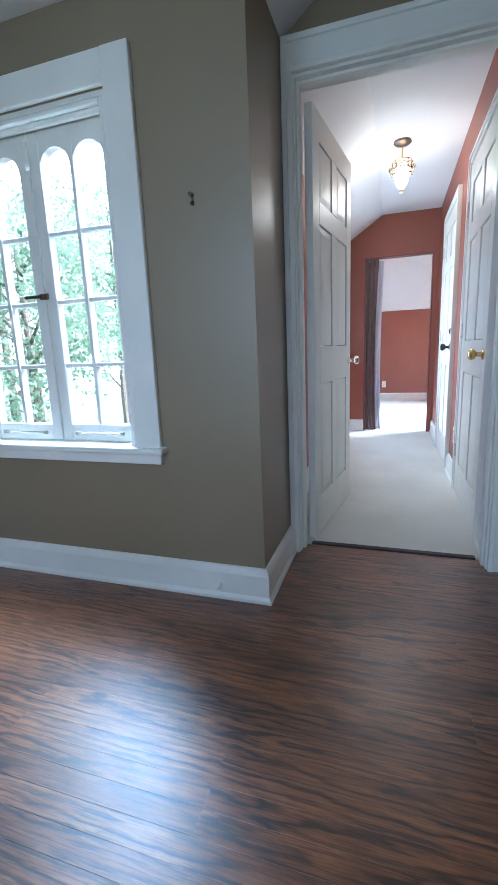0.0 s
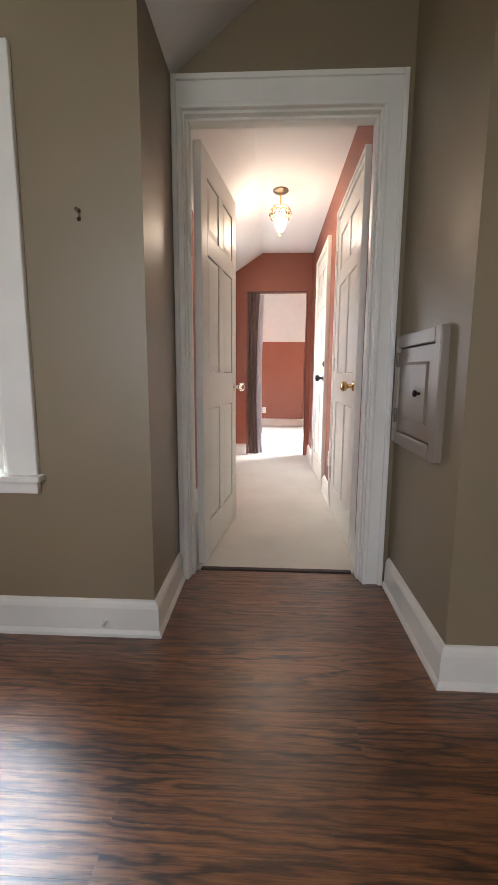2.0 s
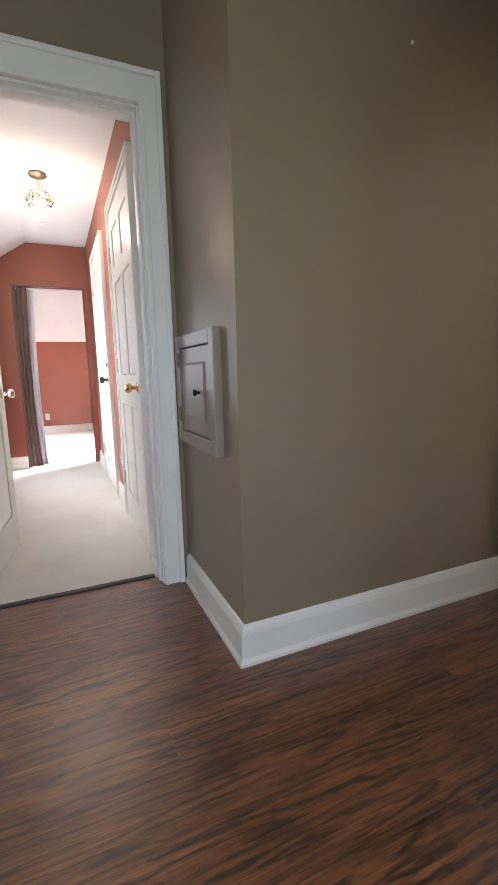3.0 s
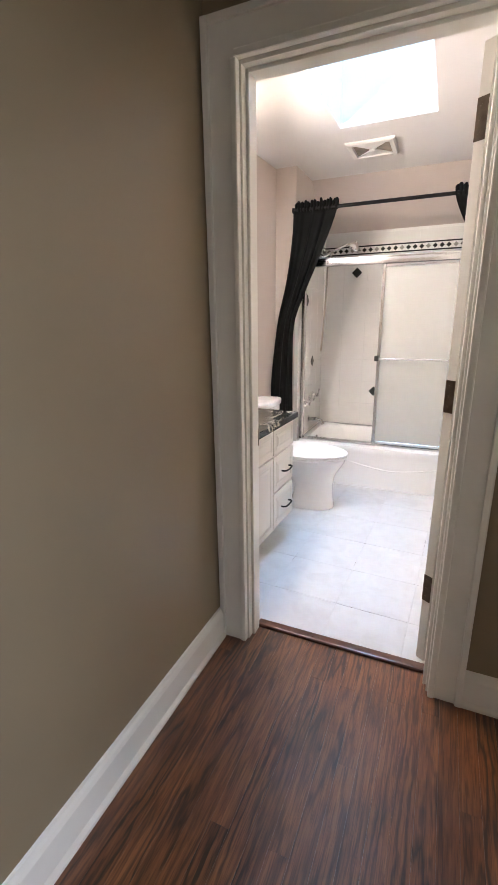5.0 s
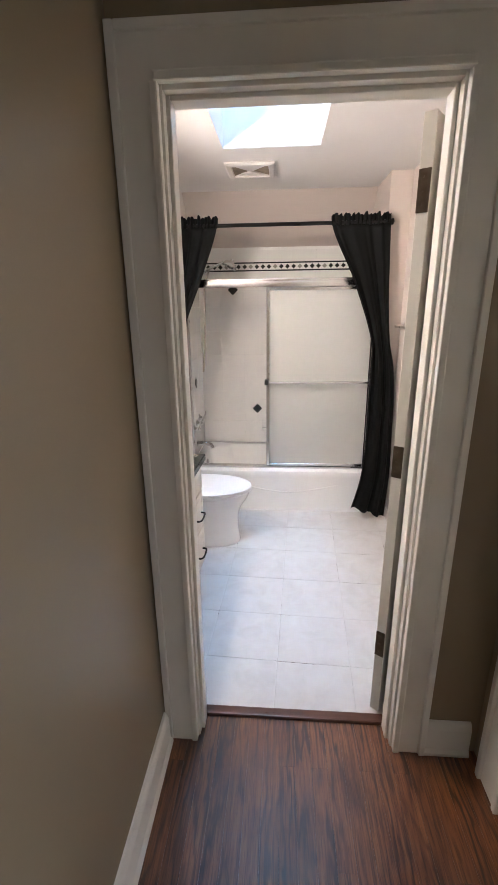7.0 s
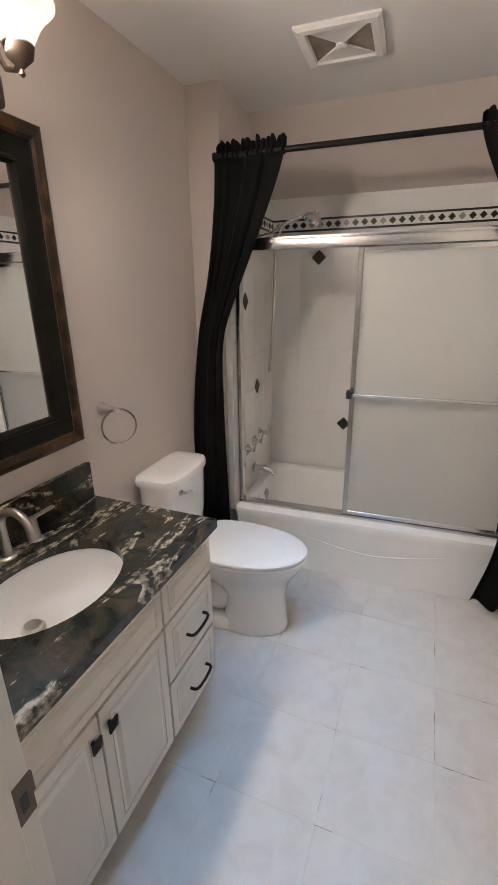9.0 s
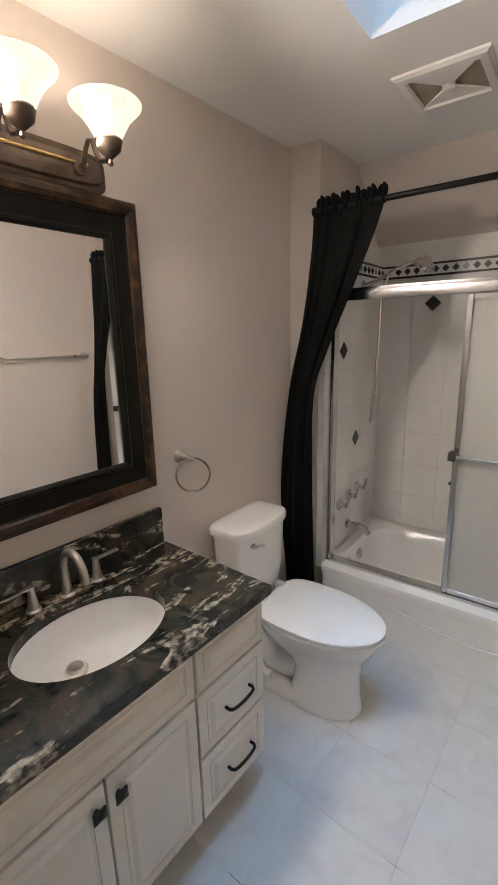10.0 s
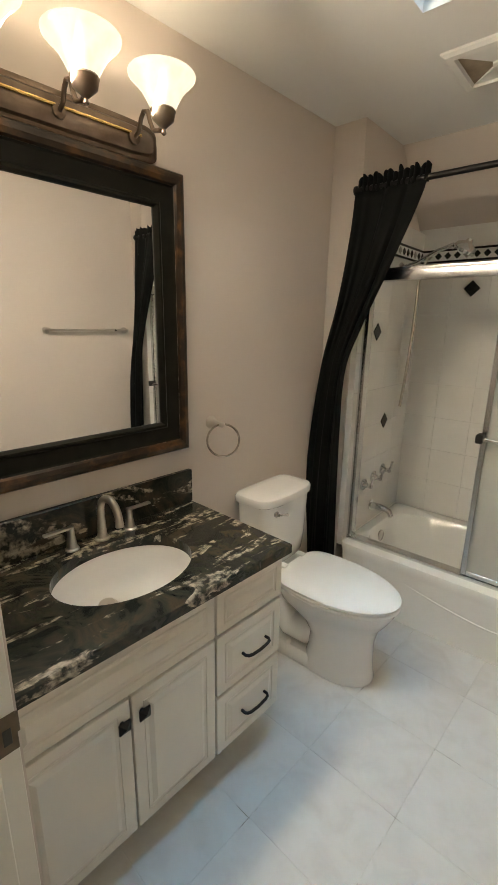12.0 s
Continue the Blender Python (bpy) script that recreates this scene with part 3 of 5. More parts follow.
sash(WY0 + 0.02, -3.237, "left")
sash(-3.233, WY1 - 0.02, "right")
bm = nb()
box(bm, -0.284, -0.274, -3.26, -3.215, 1.235, 1.26, 0.003, 1)
tube(bm, [(-0.27, -3.235, 1.247), (-0.262, -3.26, 1.247), (-0.262, -3.32, 1.247)], 0.007, 10)
part("latch_handle", bm, HINGE, window, "dark metal casement latch")
bm = nb()
box(bm, -0.284, -0.276, -3.242, -3.228, 1.70, 1.86, 0.002, 1)
lathe(bm, [(0.004, 0), (0.011, 0.003), (0.011, 0.012), (0.004, 0.016)], (-0.278, -3.235, 1.74), 10, "x")
lathe(bm, [(0.004, 0), (0.011, 0.003), (0.011, 0.012), (0.004, 0.016)], (-0.278, -3.235, 1.83), 10, "x")
part("top_bolt", bm, TRIM, window, "painted top bolt")

# ---- structure: corridor and far room ----
structure("carpet_corridor", box(nb(), -7.1, -0.80, -3.4, 0.5, -0.05, 0.004), CARPET, "cream wall-to-wall carpet", "carpet")
structure("carpet_bar", box(nb(), -0.815, -0.785, -2.2, -1.44, -0.02, 0.008, 0.002, 1), DARKSTRIP, "dark threshold strip at the carpet edge", "threshold")
structure("wall_corridor_right", box(nb(), -4.0, -0.82, -1.39, -1.27, 0, 2.5), RED, "brick red painted corridor wall", "wall")
structure("wall_corridor_left", wall_boxes(nb(), [(-4.0, -3.25, -2.5, -2.4, 0, 2.5), (-2.25, -0.82, -2.5, -2.4, 0, 2.5), (-3.25, -2.25, -2.5, -2.4, 0, 0.75), (-3.25, -2.25, -2.5, -2.4, 1.66, 2.5)]), RED, "brick red corridor wall with a low window", "wall")
bm = nb()
box(bm, -3.25, -3.21, -2.47, -2.41, 0.75, 1.66, 0.003, 1)
box(bm, -2.29, -2.25, -2.47, -2.41, 0.75, 1.66, 0.003, 1)
box(bm, -3.21, -2.29, -2.47, -2.41, 0.75, 0.79, 0.003, 1)
box(bm, -3.21, -2.29, -2.47, -2.41, 1.62, 1.66, 0.003, 1)
box(bm, -2.765, -2.735, -2.46, -2.42, 0.79, 1.62, 0.003, 1)
structure("window_2", bm, TRIM, "white framed low corridor window", "window")
structure("wall_corridor_end", wall_boxes(nb(), [(-4.1, -4.0, -3.4, -2.15, 0, 2.6), (-4.1, -4.0, -1.44, 0.5, 0, 2.6), (-4.1, -4.0, -2.15, -1.44, 1.94, 2.6)]), RED, "brick red wall around the far doorway", "wall")
bm = nb()
box(bm, -4.0, -0.82, -1.97, -1.27, 2.36, 2.46)
slab(bm, [(-4.0, -2.5, 2.01), (-0.82, -2.5, 2.01), (-0.82, -1.97, 2.36), (-4.0, -1.97, 2.36)], 0.1)
structure("ceiling_corridor", bm, WHITE_CEIL, "white corridor ceiling sloping down on one side", "ceiling")
structure("wall_far", box(nb(), -7.2, -7.1, -3.5, 0.6, 0, 1.58), RED, "brick red lower wall of the far room", "wall")
structure("wall_far_upper", box(nb(), -7.2, -7.095, -3.5, 0.6, 1.58, 2.6), WHITE_CEIL, "white upper wall of the far room", "wall")
structure("wall_far_left", box(nb(), -7.1, -4.0, -3.5, -3.4, 0, 2.6), RED, "brick red wall of the far room", "wall")
structure("wall_far_right", wall_boxes(nb(), [(-7.1, -5.9, 0.0, 0.1, 0, 2.6), (-4.7, -4.1, 0.0, 0.1, 0, 2.6), (-5.9, -4.7, 0.0, 0.1, 0, 1.05), (-5.9, -4.7, 0.0, 0.1, 1.75, 2.6)]), RED, "brick red wall of the far room", "wall")
structure("ceiling_far", box(nb(), -7.2, -4.0, -3.5, 0.6, 2.6, 2.7), WHITE_CEIL, "white ceiling of the far room", "ceiling")
skirting("baseboard_corridor", [(-4.0, -1.39, -3.255, -1.39, 0, -1, 0, 0), (-2.365, -1.39, -1.895, -1.39, 0, -1, 0, 0), (-0.985, -1.39, -0.82, -1.39, 0, -1, 0, 0), (-7.1, -3.4, -7.1, 0.0, 1, 0, 0, 0), (-4.0, -2.4, -0.82, -2.4, 0, 1, 0, 0), (-4.0, -2.4, -4.0, -2.15, 1, 0, 0, 0)], 0.14, "white moulded baseboard")
jamb("door_frame_far", pose(-4.0, 0, 0, 0, 0, 90), -2.15, -1.44, 1.94, 0.1, "dark red painted door frame", REDTRIM, 0)

# ---- structure: bathroom ----
LW, RW, DW, BW = -0.535, 1.25, 0.12, 2.72
WING, FRONT = 1.975, 1.955
AX0, AX1 = -0.335, 1.11
TURN = Matrix.Translation((-0.25, 1.05, 0)) @ pose(0, 0, 0, 0, 0, -2.6) @ Matrix.Translation((0.25, -1.05, 0))  # the room lies a little askew to the hall
wall_left = structure("wall_bath_left", box(nb(), LW - 0.12, LW, 0.0, BW + 0.12, 0, 2.5), TAUPE, "greige painted wall behind the vanity", "wall")
structure("wall_bath_right", box(nb(), RW, RW + 0.12, DW, BW + 0.12, 0, 2.5), TAUPE, "greige painted wall", "wall")
structure("tile_backing", box(nb(), AX0, -0.301, WING + 0.01, BW, 0.3, 2.02), WGROUT, "backing board under the wall tiles", "wall")
structure("wall_wing_left", box(nb(), LW, AX0, WING, BW, 0, 2.5), TAUPE, "greige painted wing wall beside the bath", "wall")
structure("wall_wing_right", box(nb(), AX1, RW, WING, BW, 0, 2.5), TAUPE, "greige painted wing wall beside the bath", "wall")
structure("wall_bath_back", box(nb(), LW, RW, BW, BW + 0.12, 0, 2.05), WGROUT, "tiled back wall of the bath alcove", "wall")
structure("wall_bath_front", wall_boxes(nb(), [(LW - 0.12, 0.115, 0.12, 0.126, 0, 2.5), (0.855, RW, 0.12, 0.126, 0, 2.5), (0.115, 0.855, 0.12, 0.126, 2.10, 2.5)]), TAUPE, "greige painted door wall of the bathroom", "wall")
wall_left.matrix_world = TURN
SX0, SX1, SY0, SY1, CZ = 0.095, 0.62, 0.50, 1.46, 2.39
bm = nb()
box(bm, LW - 0.1, SX0, DW, 2.40, CZ, CZ + 0.08)
box(bm, SX1, RW, DW, 2.40, CZ, CZ + 0.08)
box(bm, SX0, SX1, DW, SY0, CZ, CZ + 0.08)
box(bm, SX0, SX1, SY1, 2.40, CZ, CZ + 0.08)
structure("ceiling_bath", bm, WHITE_CEIL, "off-white painted bathroom ceiling", "ceiling")
bm = nb()
slab(bm, [(LW, 2.74, 2.02), (RW, 2.74, 2.02), (RW, 2.38, 2.39), (LW, 2.38, 2.39)], 0.1)
structure("ceiling_bath_slope", bm, TAUPE, "greige painted slope above the bath", "ceiling")
bm = nb()
WT = 4.6
box(bm, SX0 - 0.05, SX0, SY0 - 0.05, SY1 + 0.05, CZ + 0.08, WT)
box(bm, SX1, SX1 + 0.05, SY0 - 0.05, SY1 + 0.05, CZ + 0.08, WT)
box(bm, SX0, SX1, SY0 - 0.05, SY0, CZ + 0.08, WT)
box(bm, SX0, SX1, SY1, SY1 + 0.05, CZ + 0.08, WT)
structure("skylight_well", bm, WHITE_CEIL, "white painted skylight shaft", "skylight")
skylight = thing("skylight", "skylight with a clear pane and white curb", "skylight", None, "", "structure")
g = part("pane", box(nb(), SX0 - 0.03, SX1 + 0.03, SY0 - 0.03, SY1 + 0.03, WT + 0.002, WT + 0.008), GLASS, skylight)
g.visible_shadow = False
bm = nb()
box(bm, SX0 - 0.05, SX0 - 0.03, SY0 - 0.05, SY1 + 0.05, WT, WT + 0.04)
box(bm, SX1 + 0.03, SX1 + 0.05, SY0 - 0.05, SY1 + 0.05, WT, WT + 0.04)
box(bm, SX0 - 0.03, SX1 + 0.03, SY0 - 0.05, SY0 - 0.03, WT, WT + 0.04)
box(bm, SX0 - 0.03, SX1 + 0.03, SY1 + 0.03, SY1 + 0.05, WT, WT + 0.04)
part("curb", bm, TRIM, skylight)
bm = nb()
box(bm, RW - 0.012, RW, 0.75, 1.95, 0, 0.075, 0.003, 1)
structure("baseboard_bath", bm, TRIM, "low white baseboard", "baseboard")
structure("threshold_bath", box(nb(), 0.128, 0.842, 0.085, 0.125, -0.02, 0.016, 0.006, 2), PLINTH, "dark stained wooden threshold", "threshold")
structure("subfloor_bath", box(nb(), LW - 0.1, RW, 0.12, BW, -0.06, -0.0012), GROUT, "stained grout bed between floor tiles", "floor")
structure("subfloor_hall", box(nb(), -0.79, 2.6, -4.0, 0.12, -0.06, -0.012), PLINTH, "dark gaps under the floor boards", "floor")

# Unseen sloping slab, added only to keep the sun out of the skylight shaft.
bm = nb()
slab(bm, [(-1.2, 2.85, 3.3), (3.2, 2.85, 3.3), (3.2, 5.2, 6.4), (-1.2, 5.2, 6.4)], 0.15)
structure("roof", bm, EXTERIOR, "unseen grey slab added to keep sun off the skylight", "roof")
# ---- outdoors ----
structure("ground", box(nb(), -400, 400, -400, 400, -3.6, -3.2), GRASS, "lawn around the house", "ground")
# Distant glowing panel, added so the view through the window burns out white.
SKY_GLOW = glowing("glowing_sky_panel", (0.88, 1.0, 1.0), 3.2, (0.8, 0.85, 0.85))
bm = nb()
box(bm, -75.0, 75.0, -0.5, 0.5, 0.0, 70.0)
backdrop = structure("backdrop", bm, SKY_GLOW, "glowing panel added as bright sky beyond the garden", "backdrop")
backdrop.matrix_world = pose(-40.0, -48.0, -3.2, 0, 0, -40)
# ---- lamps that the place has ----
lamp("ceiling_lamp_light", "POINT", pose(-2.25, -1.80, 2.04), 3.2, (1.0, 0.86, 0.66), r=0.06)
for y in (0.385, 0.615, 0.845):
    lamp("vanity_light_bulb", "POINT", TURN @ pose(-0.355, y, 2.11), 0.36, (1.0, 0.82, 0.60), r=0.06)
    lamp("vanity_light_glow", "AREA", TURN @ look((-0.352, y, 2.09), (0.25, y + 0.30, 1.62)), 3.3, (1.0, 0.88, 0.73), w=0.15, h=0.10, spread=152)


# ---- doors ----
def six_panel_door(name, m, w, h, label, knob_mat, hinge_mat, knob_z=0.93, mat=None, hinges=True, knobs=(-1, 1)):
    """A leaf hinged at u = 0, running along +x, thickness about y = 0."""
    mat = mat or DOORW
    t = 0.018
    door = thing(name, label, "door", m)
    st, mid = 0.105, 0.095
    cols = [(st, (w - mid) / 2), ((w + mid) / 2, w - st)]
    rails = [(0.0, 0.20), (0.80, 0.99), (1.56, 1.66), (h - 0.12, h)]
    bm = nb()
    box(bm, 0, st, -t, t, 0.004, h, 0.002, 1)
    box(bm, w - st, w, -t, t, 0.004, h, 0.002, 1)
    for a, b in rails:
        box(bm, st, w - st, -t, t, max(a, 0.004), b, 0.002, 1)
    for (a, b), (c, d) in zip(rails, rails[1:]):
        box(bm, (w - mid) / 2, (w + mid) / 2, -t, t, b, c, 0.002, 1)
    part("leaf_frame", bm, mat, door)
    for u0, u1 in cols:
        for (a, b), (c, d) in zip(rails, rails[1:]):
            bm = nb()
            raised_panel(bm, u0 + 0.004, u1 - 0.004, b + 0.004, c - 0.004, -0.011, -t + 0.003, 0.03)
            raised_panel(bm, u0 + 0.004, u1 - 0.004, b + 0.004, c - 0.004, 0.011, t - 0.003, 0.03)
            part("panel", bm, mat, door)
    for s in knobs:
        bm = nb()
        lathe(bm, [(0.026, s * t), (0.027, s * (t + 0.005)), (0.012, s * (t + 0.010)), (0.010, s * (t + 0.03)), (0.022, s * (t + 0.038)), (0.028, s * (t + 0.052)), (0.022, s * (t + 0.066)), (0.006, s * (t + 0.07))], (w - 0.06, 0, knob_z), 24, "y")
        part("door_knob", bm, knob_mat, door, "", True)
    if hinges:
        for z in (0.28, 1.05, h - 0.24):
            bm = nb()
            lathe(bm, [(0.006, 0), (0.007, 0.004), (0.007, 0.086), (0.006, 0.09)], (-0.004, -t - 0.006, z - 0.045), 12)
            box(bm, -0.005, 0.001, -t - 0.002, t * 0.7, z - 0.045, z + 0.045, 0.001, 1)
            part("hinge", bm, hinge_mat, door, "aged metal hinge")
    return door


six_panel_door("corridor_door", pose(-0.845, -2.205, 0.006, 0, 0, 172.5), 0.765, 2.03, "open cream six-panel door with a glass knob", CRYSTAL, HINGE, 0.90, None, False)
six_panel_door("closet_door", pose(-1.84, -1.392, 0.006, 0, 0, 0), 0.80, 2.0, "closed white panelled door with a brass knob", BRASS, NICKEL, 0.92, TRIM, True, (-1,))
linen = six_panel_door("linen_door", pose(-3.2, -1.392, 0.006, 0, 0, 0), 0.78, 2.0, "closed white panelled door with dark locks", IRON, NICKEL, 0.95, TRIM, True, (-1,))
bm = nb()
lathe(bm, [(0.024, -0.018), (0.025, -0.024), (0.014, -0.030), (0.003, -0.032)], (0.72, 0, 1.07), 20, "y")
part("deadbolt", bm, IRON, linen, "dark round deadbolt", True)
casing("door_casing_closet", pose(0, -1.39, 0), -1.85, -1.03, 2.02, (0.045, 0.045), 0.05, "white moulded door casing")
casing("door_casing_linen", pose(0, -1.39, 0), -3.21, -2.41, 2.02, (0.045, 0.045), 0.05, "white moulded door casing")
bath_door = six_panel_door("bathroom_door", pose(0.812, 0.142, 0.012, 0, 0, 56), 0.70, 2.06, "cream panelled bathroom door standing open", NICKEL, HINGE, 0.95, None, False)
# hinge leaves set in the door edge, facing the doorway
for z in (0.33, 1.07, 1.87):
    bm = nb()
    box(bm, -0.004, -0.0005, -0.017, 0.017, z - 0.055, z + 0.055, 0.001, 1)
    for dz in (-0.035, 0.0, 0.035):
        lathe(bm, [(0.004, -0.006), (0.004, -0.004)], (0, 0.004, z + dz), 8, "x")
    part("hinge_leaf", bm, HINGE, bath_door, "dark bronze hinge leaf")

bm = nb()
box(bm, 0.1265, 0.1295, 0.088, 0.119, 0.845, 0.915, 0.001, 1)
box(bm, 0.1245, 0.1295, 0.115, 0.123, 0.875, 0.912, 0.001, 1)
strike = thing("strike_plate", "worn metal strike plate on the door frame", "strike plate")
part("plate", bm, HINGE, strike, "worn dark bronze plate")
bm = nb()
box(bm, 0.129, 0.1305, 0.097, 0.110, 0.862, 0.892, 0.0008, 1)
part("latch_hole", bm, RUBBER, strike, "dark latch hole")
keep_plate = thing("bolt_keep", "small dark bolt keep on the door casing", "bolt keep")
bm = nb()
box(bm, -0.682, -0.677, -2.262, -2.246, 1.132, 1.158, 0.0015, 1)
part("plate", bm, HINGE, keep_plate)
bm = nb()
lathe(bm, [(0.004, 0), (0.004, 0.0012)], (-0.6772, -2.254, 1.145), 10, "x")
part("hole", bm, RUBBER, keep_plate, "dark bolt hole")

# ---- small things of the hall ----
hatch = thing("wall_hatch", "small taupe painted panel door in the wall", "hatch")
HM = paint("taupe_hatch_paint", (0.25, 0.205, 0.16), 0.35, var=0.04, scale=4.0, bump=0.12, bscale=90)
bm = nb()
hx0, hx1, hz0, hz1, fw = -0.645, -0.14, 0.70, 1.15, 0.052
for a, b, c, d in ((hx0, hx0 + fw, hz0, hz1), (hx1 - fw, hx1, hz0, hz1), (hx0 + fw, hx1 - fw, hz0, hz0 + fw), (hx0 + fw, hx1 - fw, hz1 - fw, hz1)):
    box(bm, a, b, -1.32, -1.288, c, d, 0.005, 2)
part("frame", bm, HM, hatch)
bm = nb()
box(bm, hx0 + fw + 0.003, hx1 - fw - 0.003, -1.313, -1.289, hz0 + fw + 0.003, hz1 - fw - 0.003, 0.003, 1)
door = part("door", bm, HM, hatch)
bm = nb()
raised_panel(bm, hx0 + 0.105, hx1 - 0.105, hz0 + 0.11, hz1 - 0.11, -1.312, -1.3195, 0.014)
part("panel", bm, HM, door)
bm = nb()
lathe(bm, [(0.012, 0.0), (0.005, -0.004), (0.005, -0.016), (0.012, -0.022), (0.013, -0.03), (0.004, -0.034)], (hx1 - 0.165, -1.313, 0.923), 16, "y")
part("knob", bm, IRON, door, "small dark knob", True)
for z in (0.82, 1.05):
    bm = nb()
    lathe(bm, [(0.005, -0.03), (0.006, -0.026), (0.006, 0.026), (0.005, 0.03)], (hx0 + fw, -1.321, z), 10)
    part("hinge", bm, HINGE, door)

pony = thing("half_wall", "olive painted half wall with a dark granite ledge", "half wall")
part("wall", box(nb(), 0.905, 2.6, -2.62, -2.49, 0, 0.775, 0.004, 1), OLIVE, pony)
part("ledge", box(nb(), 0.885, 2.6, -2.66, -2.445, 0.775, 0.82, 0.016, 4), DARK_GRANITE, pony, "polished dark granite ledge")

bracket = thing("curtain_hook", "small rusty curtain bracket on the olive wall", "hook")
bm = nb()
box(bm, -0.2205, -0.2185, -2.504, -2.496, 1.490, 1.53, 0.0008, 1)
lathe(bm, [(0.006, 0), (0.008, 0.003), (0.003, 0.014), (0.007, 0.018), (0.001, 0.02)], (-0.217, -2.5, 1.522), 10, "x")
lathe(bm, [(0.006, 0), (0.008, 0.003), (0.003, 0.010), (0.001, 0.011)], (-0.217, -2.5, 1.497), 10, "x")
part("plate", bm, HINGE, bracket)
nail = thing("wall_nail", "small pale nail head in the wall", "nail")
bm = nb()
lathe(bm, [(0.002, 0), (0.002, 0.008), (0.006, 0.009), (0.005, 0.012), (0.001, 0.013)], (-0.001, -0.639, 2.053), 10, "x")
part("head", bm, PLASTIC, nail)
spring = thing("door_stop", "small metal door stop on the baseboard", "door stop")
bm = nb()
lathe(bm, [(0.01, 0), (0.01, 0.004), (0.005, 0.006), (0.005, 0.03), (0.008, 0.032), (0.007, 0.04)], (-0.2005, -2.47, 0.06), 12, "x")
part("spring", bm, PLASTIC, spring)

# ---- corridor lamp ----
cl = thing("ceiling_lamp", "lit semi-flush ceiling lamp with glass petals", "ceiling lamp", pose(-2.25, -1.80, 2.36))
bm = nb()
lathe(bm, [(0.058, 0.0), (0.06, -0.012), (0.045, -0.024), (0.02, -0.03), (0.006, -0.034)], (0, 0, 0), 28)
part("canopy", bm, BRONZE, cl, "dark bronze canopy", True)
bm = nb()
tube(bm, [(0, 0, -0.03), (0, 0, -0.15)], 0.006, 10)
part("stem", bm, BRASS, cl)
for k, (r, z) in enumerate(((0.062, -0.125), (0.078, -0.150), (0.066, -0.178))):
    bm = nb()
    tube(bm, [(r * math.cos(2 * math.pi * i / 28), r * math.sin(2 * math.pi * i / 28), z) for i in range(28)], 0.003, 6, True)
    tier = part("ring", bm, BRASS, cl)
    for i in range(16):
        a = 2 * math.pi * (i + 0.5 * (k % 2)) / 16
        bm = nb()
        lathe(bm, [(0.001, 0.0), (0.011, -0.012), (0.013, -0.02), (0.009, -0.032), (0.001, -0.038)], (r * math.cos(a), r * math.sin(a), z), 8)
        part("glass_drop", bm, CRYSTAL, tier)
bm = nb()
lathe(bm, [(0.02, -0.13), (0.040, -0.17), (0.046, -0.22), (0.038, -0.27), (0.015, -0.30), (0.003, -0.305)], (0, 0, 0), 24)
b = part("globe", bm, BULB, cl, "glowing frosted globe", True)
b.visible_shadow = False
bm = nb()
lathe(bm, [(0.003, -0.305), (0.012, -0.31), (0.005, -0.32), (0.010, -0.328), (0.001, -0.336)], (0, 0, 0), 14)
part("finial", bm, BRASS, cl, "", True)


# drape gathered at one side of the far doorway
DRAPE = paint("mauve_brown_drape_cloth", (0.19, 0.125, 0.11), 0.85, var=0.12, scale=9.0, bump=0.3, bscale=500)
LINING = paint("pale_lilac_lining", (0.62, 0.58, 0.61), 0.85, var=0.05, scale=6.0, bump=0.2, bscale=500)
rail = thing("drape_rod", "thin white rod under the far lintel", "curtain rod")
bm = nb()
tube(bm, [(-4.05, -2.137, 1.912), (-4.05, -1.453, 1.912)], 0.008, 10)
part("rod", bm, TRIM, rail, "", True)
drape = thing("doorway_drape", "mauve drape with pale lining gathered beside the doorway", "curtain")


def drape_sheet(name, y0, y1, x, folds, mat, seed):
    bm = nb()
    rows = []
    for j in range(31):
        t = j / 30
        row = []
        for i in range(61):
            u = i / 60
            y = y0 + (y1 - y0) * u * (1 - 0.22 * math.sin(math.pi * min(1, t * 0.9)))
            deep = 0.020 * math.sin(2 * math.pi * folds * u + seed + 0.5 * math.sin(3 * t)) + 0.006 * math.sin(17 * u + 4 * t)
            row.append(bm.verts.new((x + deep * (0.5 + 0.5 * t), y, 1.925 - 1.91 * t)))
        rows.append(row)
    for a, b in zip(rows, rows[1:]):
        for i in range(60):
            bm.faces.new((a[i], a[i + 1], b[i + 1], b[i]))
    o = part(name, bm, mat, drape, "", True)
    md = o.modifiers.new("thick", "SOLIDIFY")
    md.thickness = 0.003


drape_sheet("drape_front", -2.135, -2.0, -4.035, 3, DRAPE, 0.4)
drape_sheet("lining", -2.06, -1.945, -4.09, 2, LINING, 1.7)


def outlet(name, m, label):
    """A wall plate with two sockets; faces +y before posing."""
    o = thing(name, label, "outlet", m)
    part("plate", box(nb(), -0.035, 0.035, 0.0, 0.006, -0.057, 0.057, 0.003, 2), PLASTIC, o)
    for z in (-0.025, 0.025):
        bm = nb()
        box(bm, -0.016, 0.016, 0.005, 0.0085, z - 0.014, z + 0.014, 0.003, 2)
        s = part("socket", bm, PLASTIC, o)
        bm = nb()
        box(bm, -0.008, -0.005, 0.008, 0.0092, z - 0.005, z + 0.006)
        box(bm, 0.005, 0.008, 0.008, 0.0092, z - 0.005, z + 0.006)
        part("slot", bm, RUBBER, s)
    return o


outlet("wall_outlet", pose(-7.1, -1.98, 0.30, 0, 0, -90), "white outlet low on the red wall")
outlet("wall_outlet", pose(-2.12, -1.39, 0.33, 0, 0, 180), "white outlet low on the corridor wall")
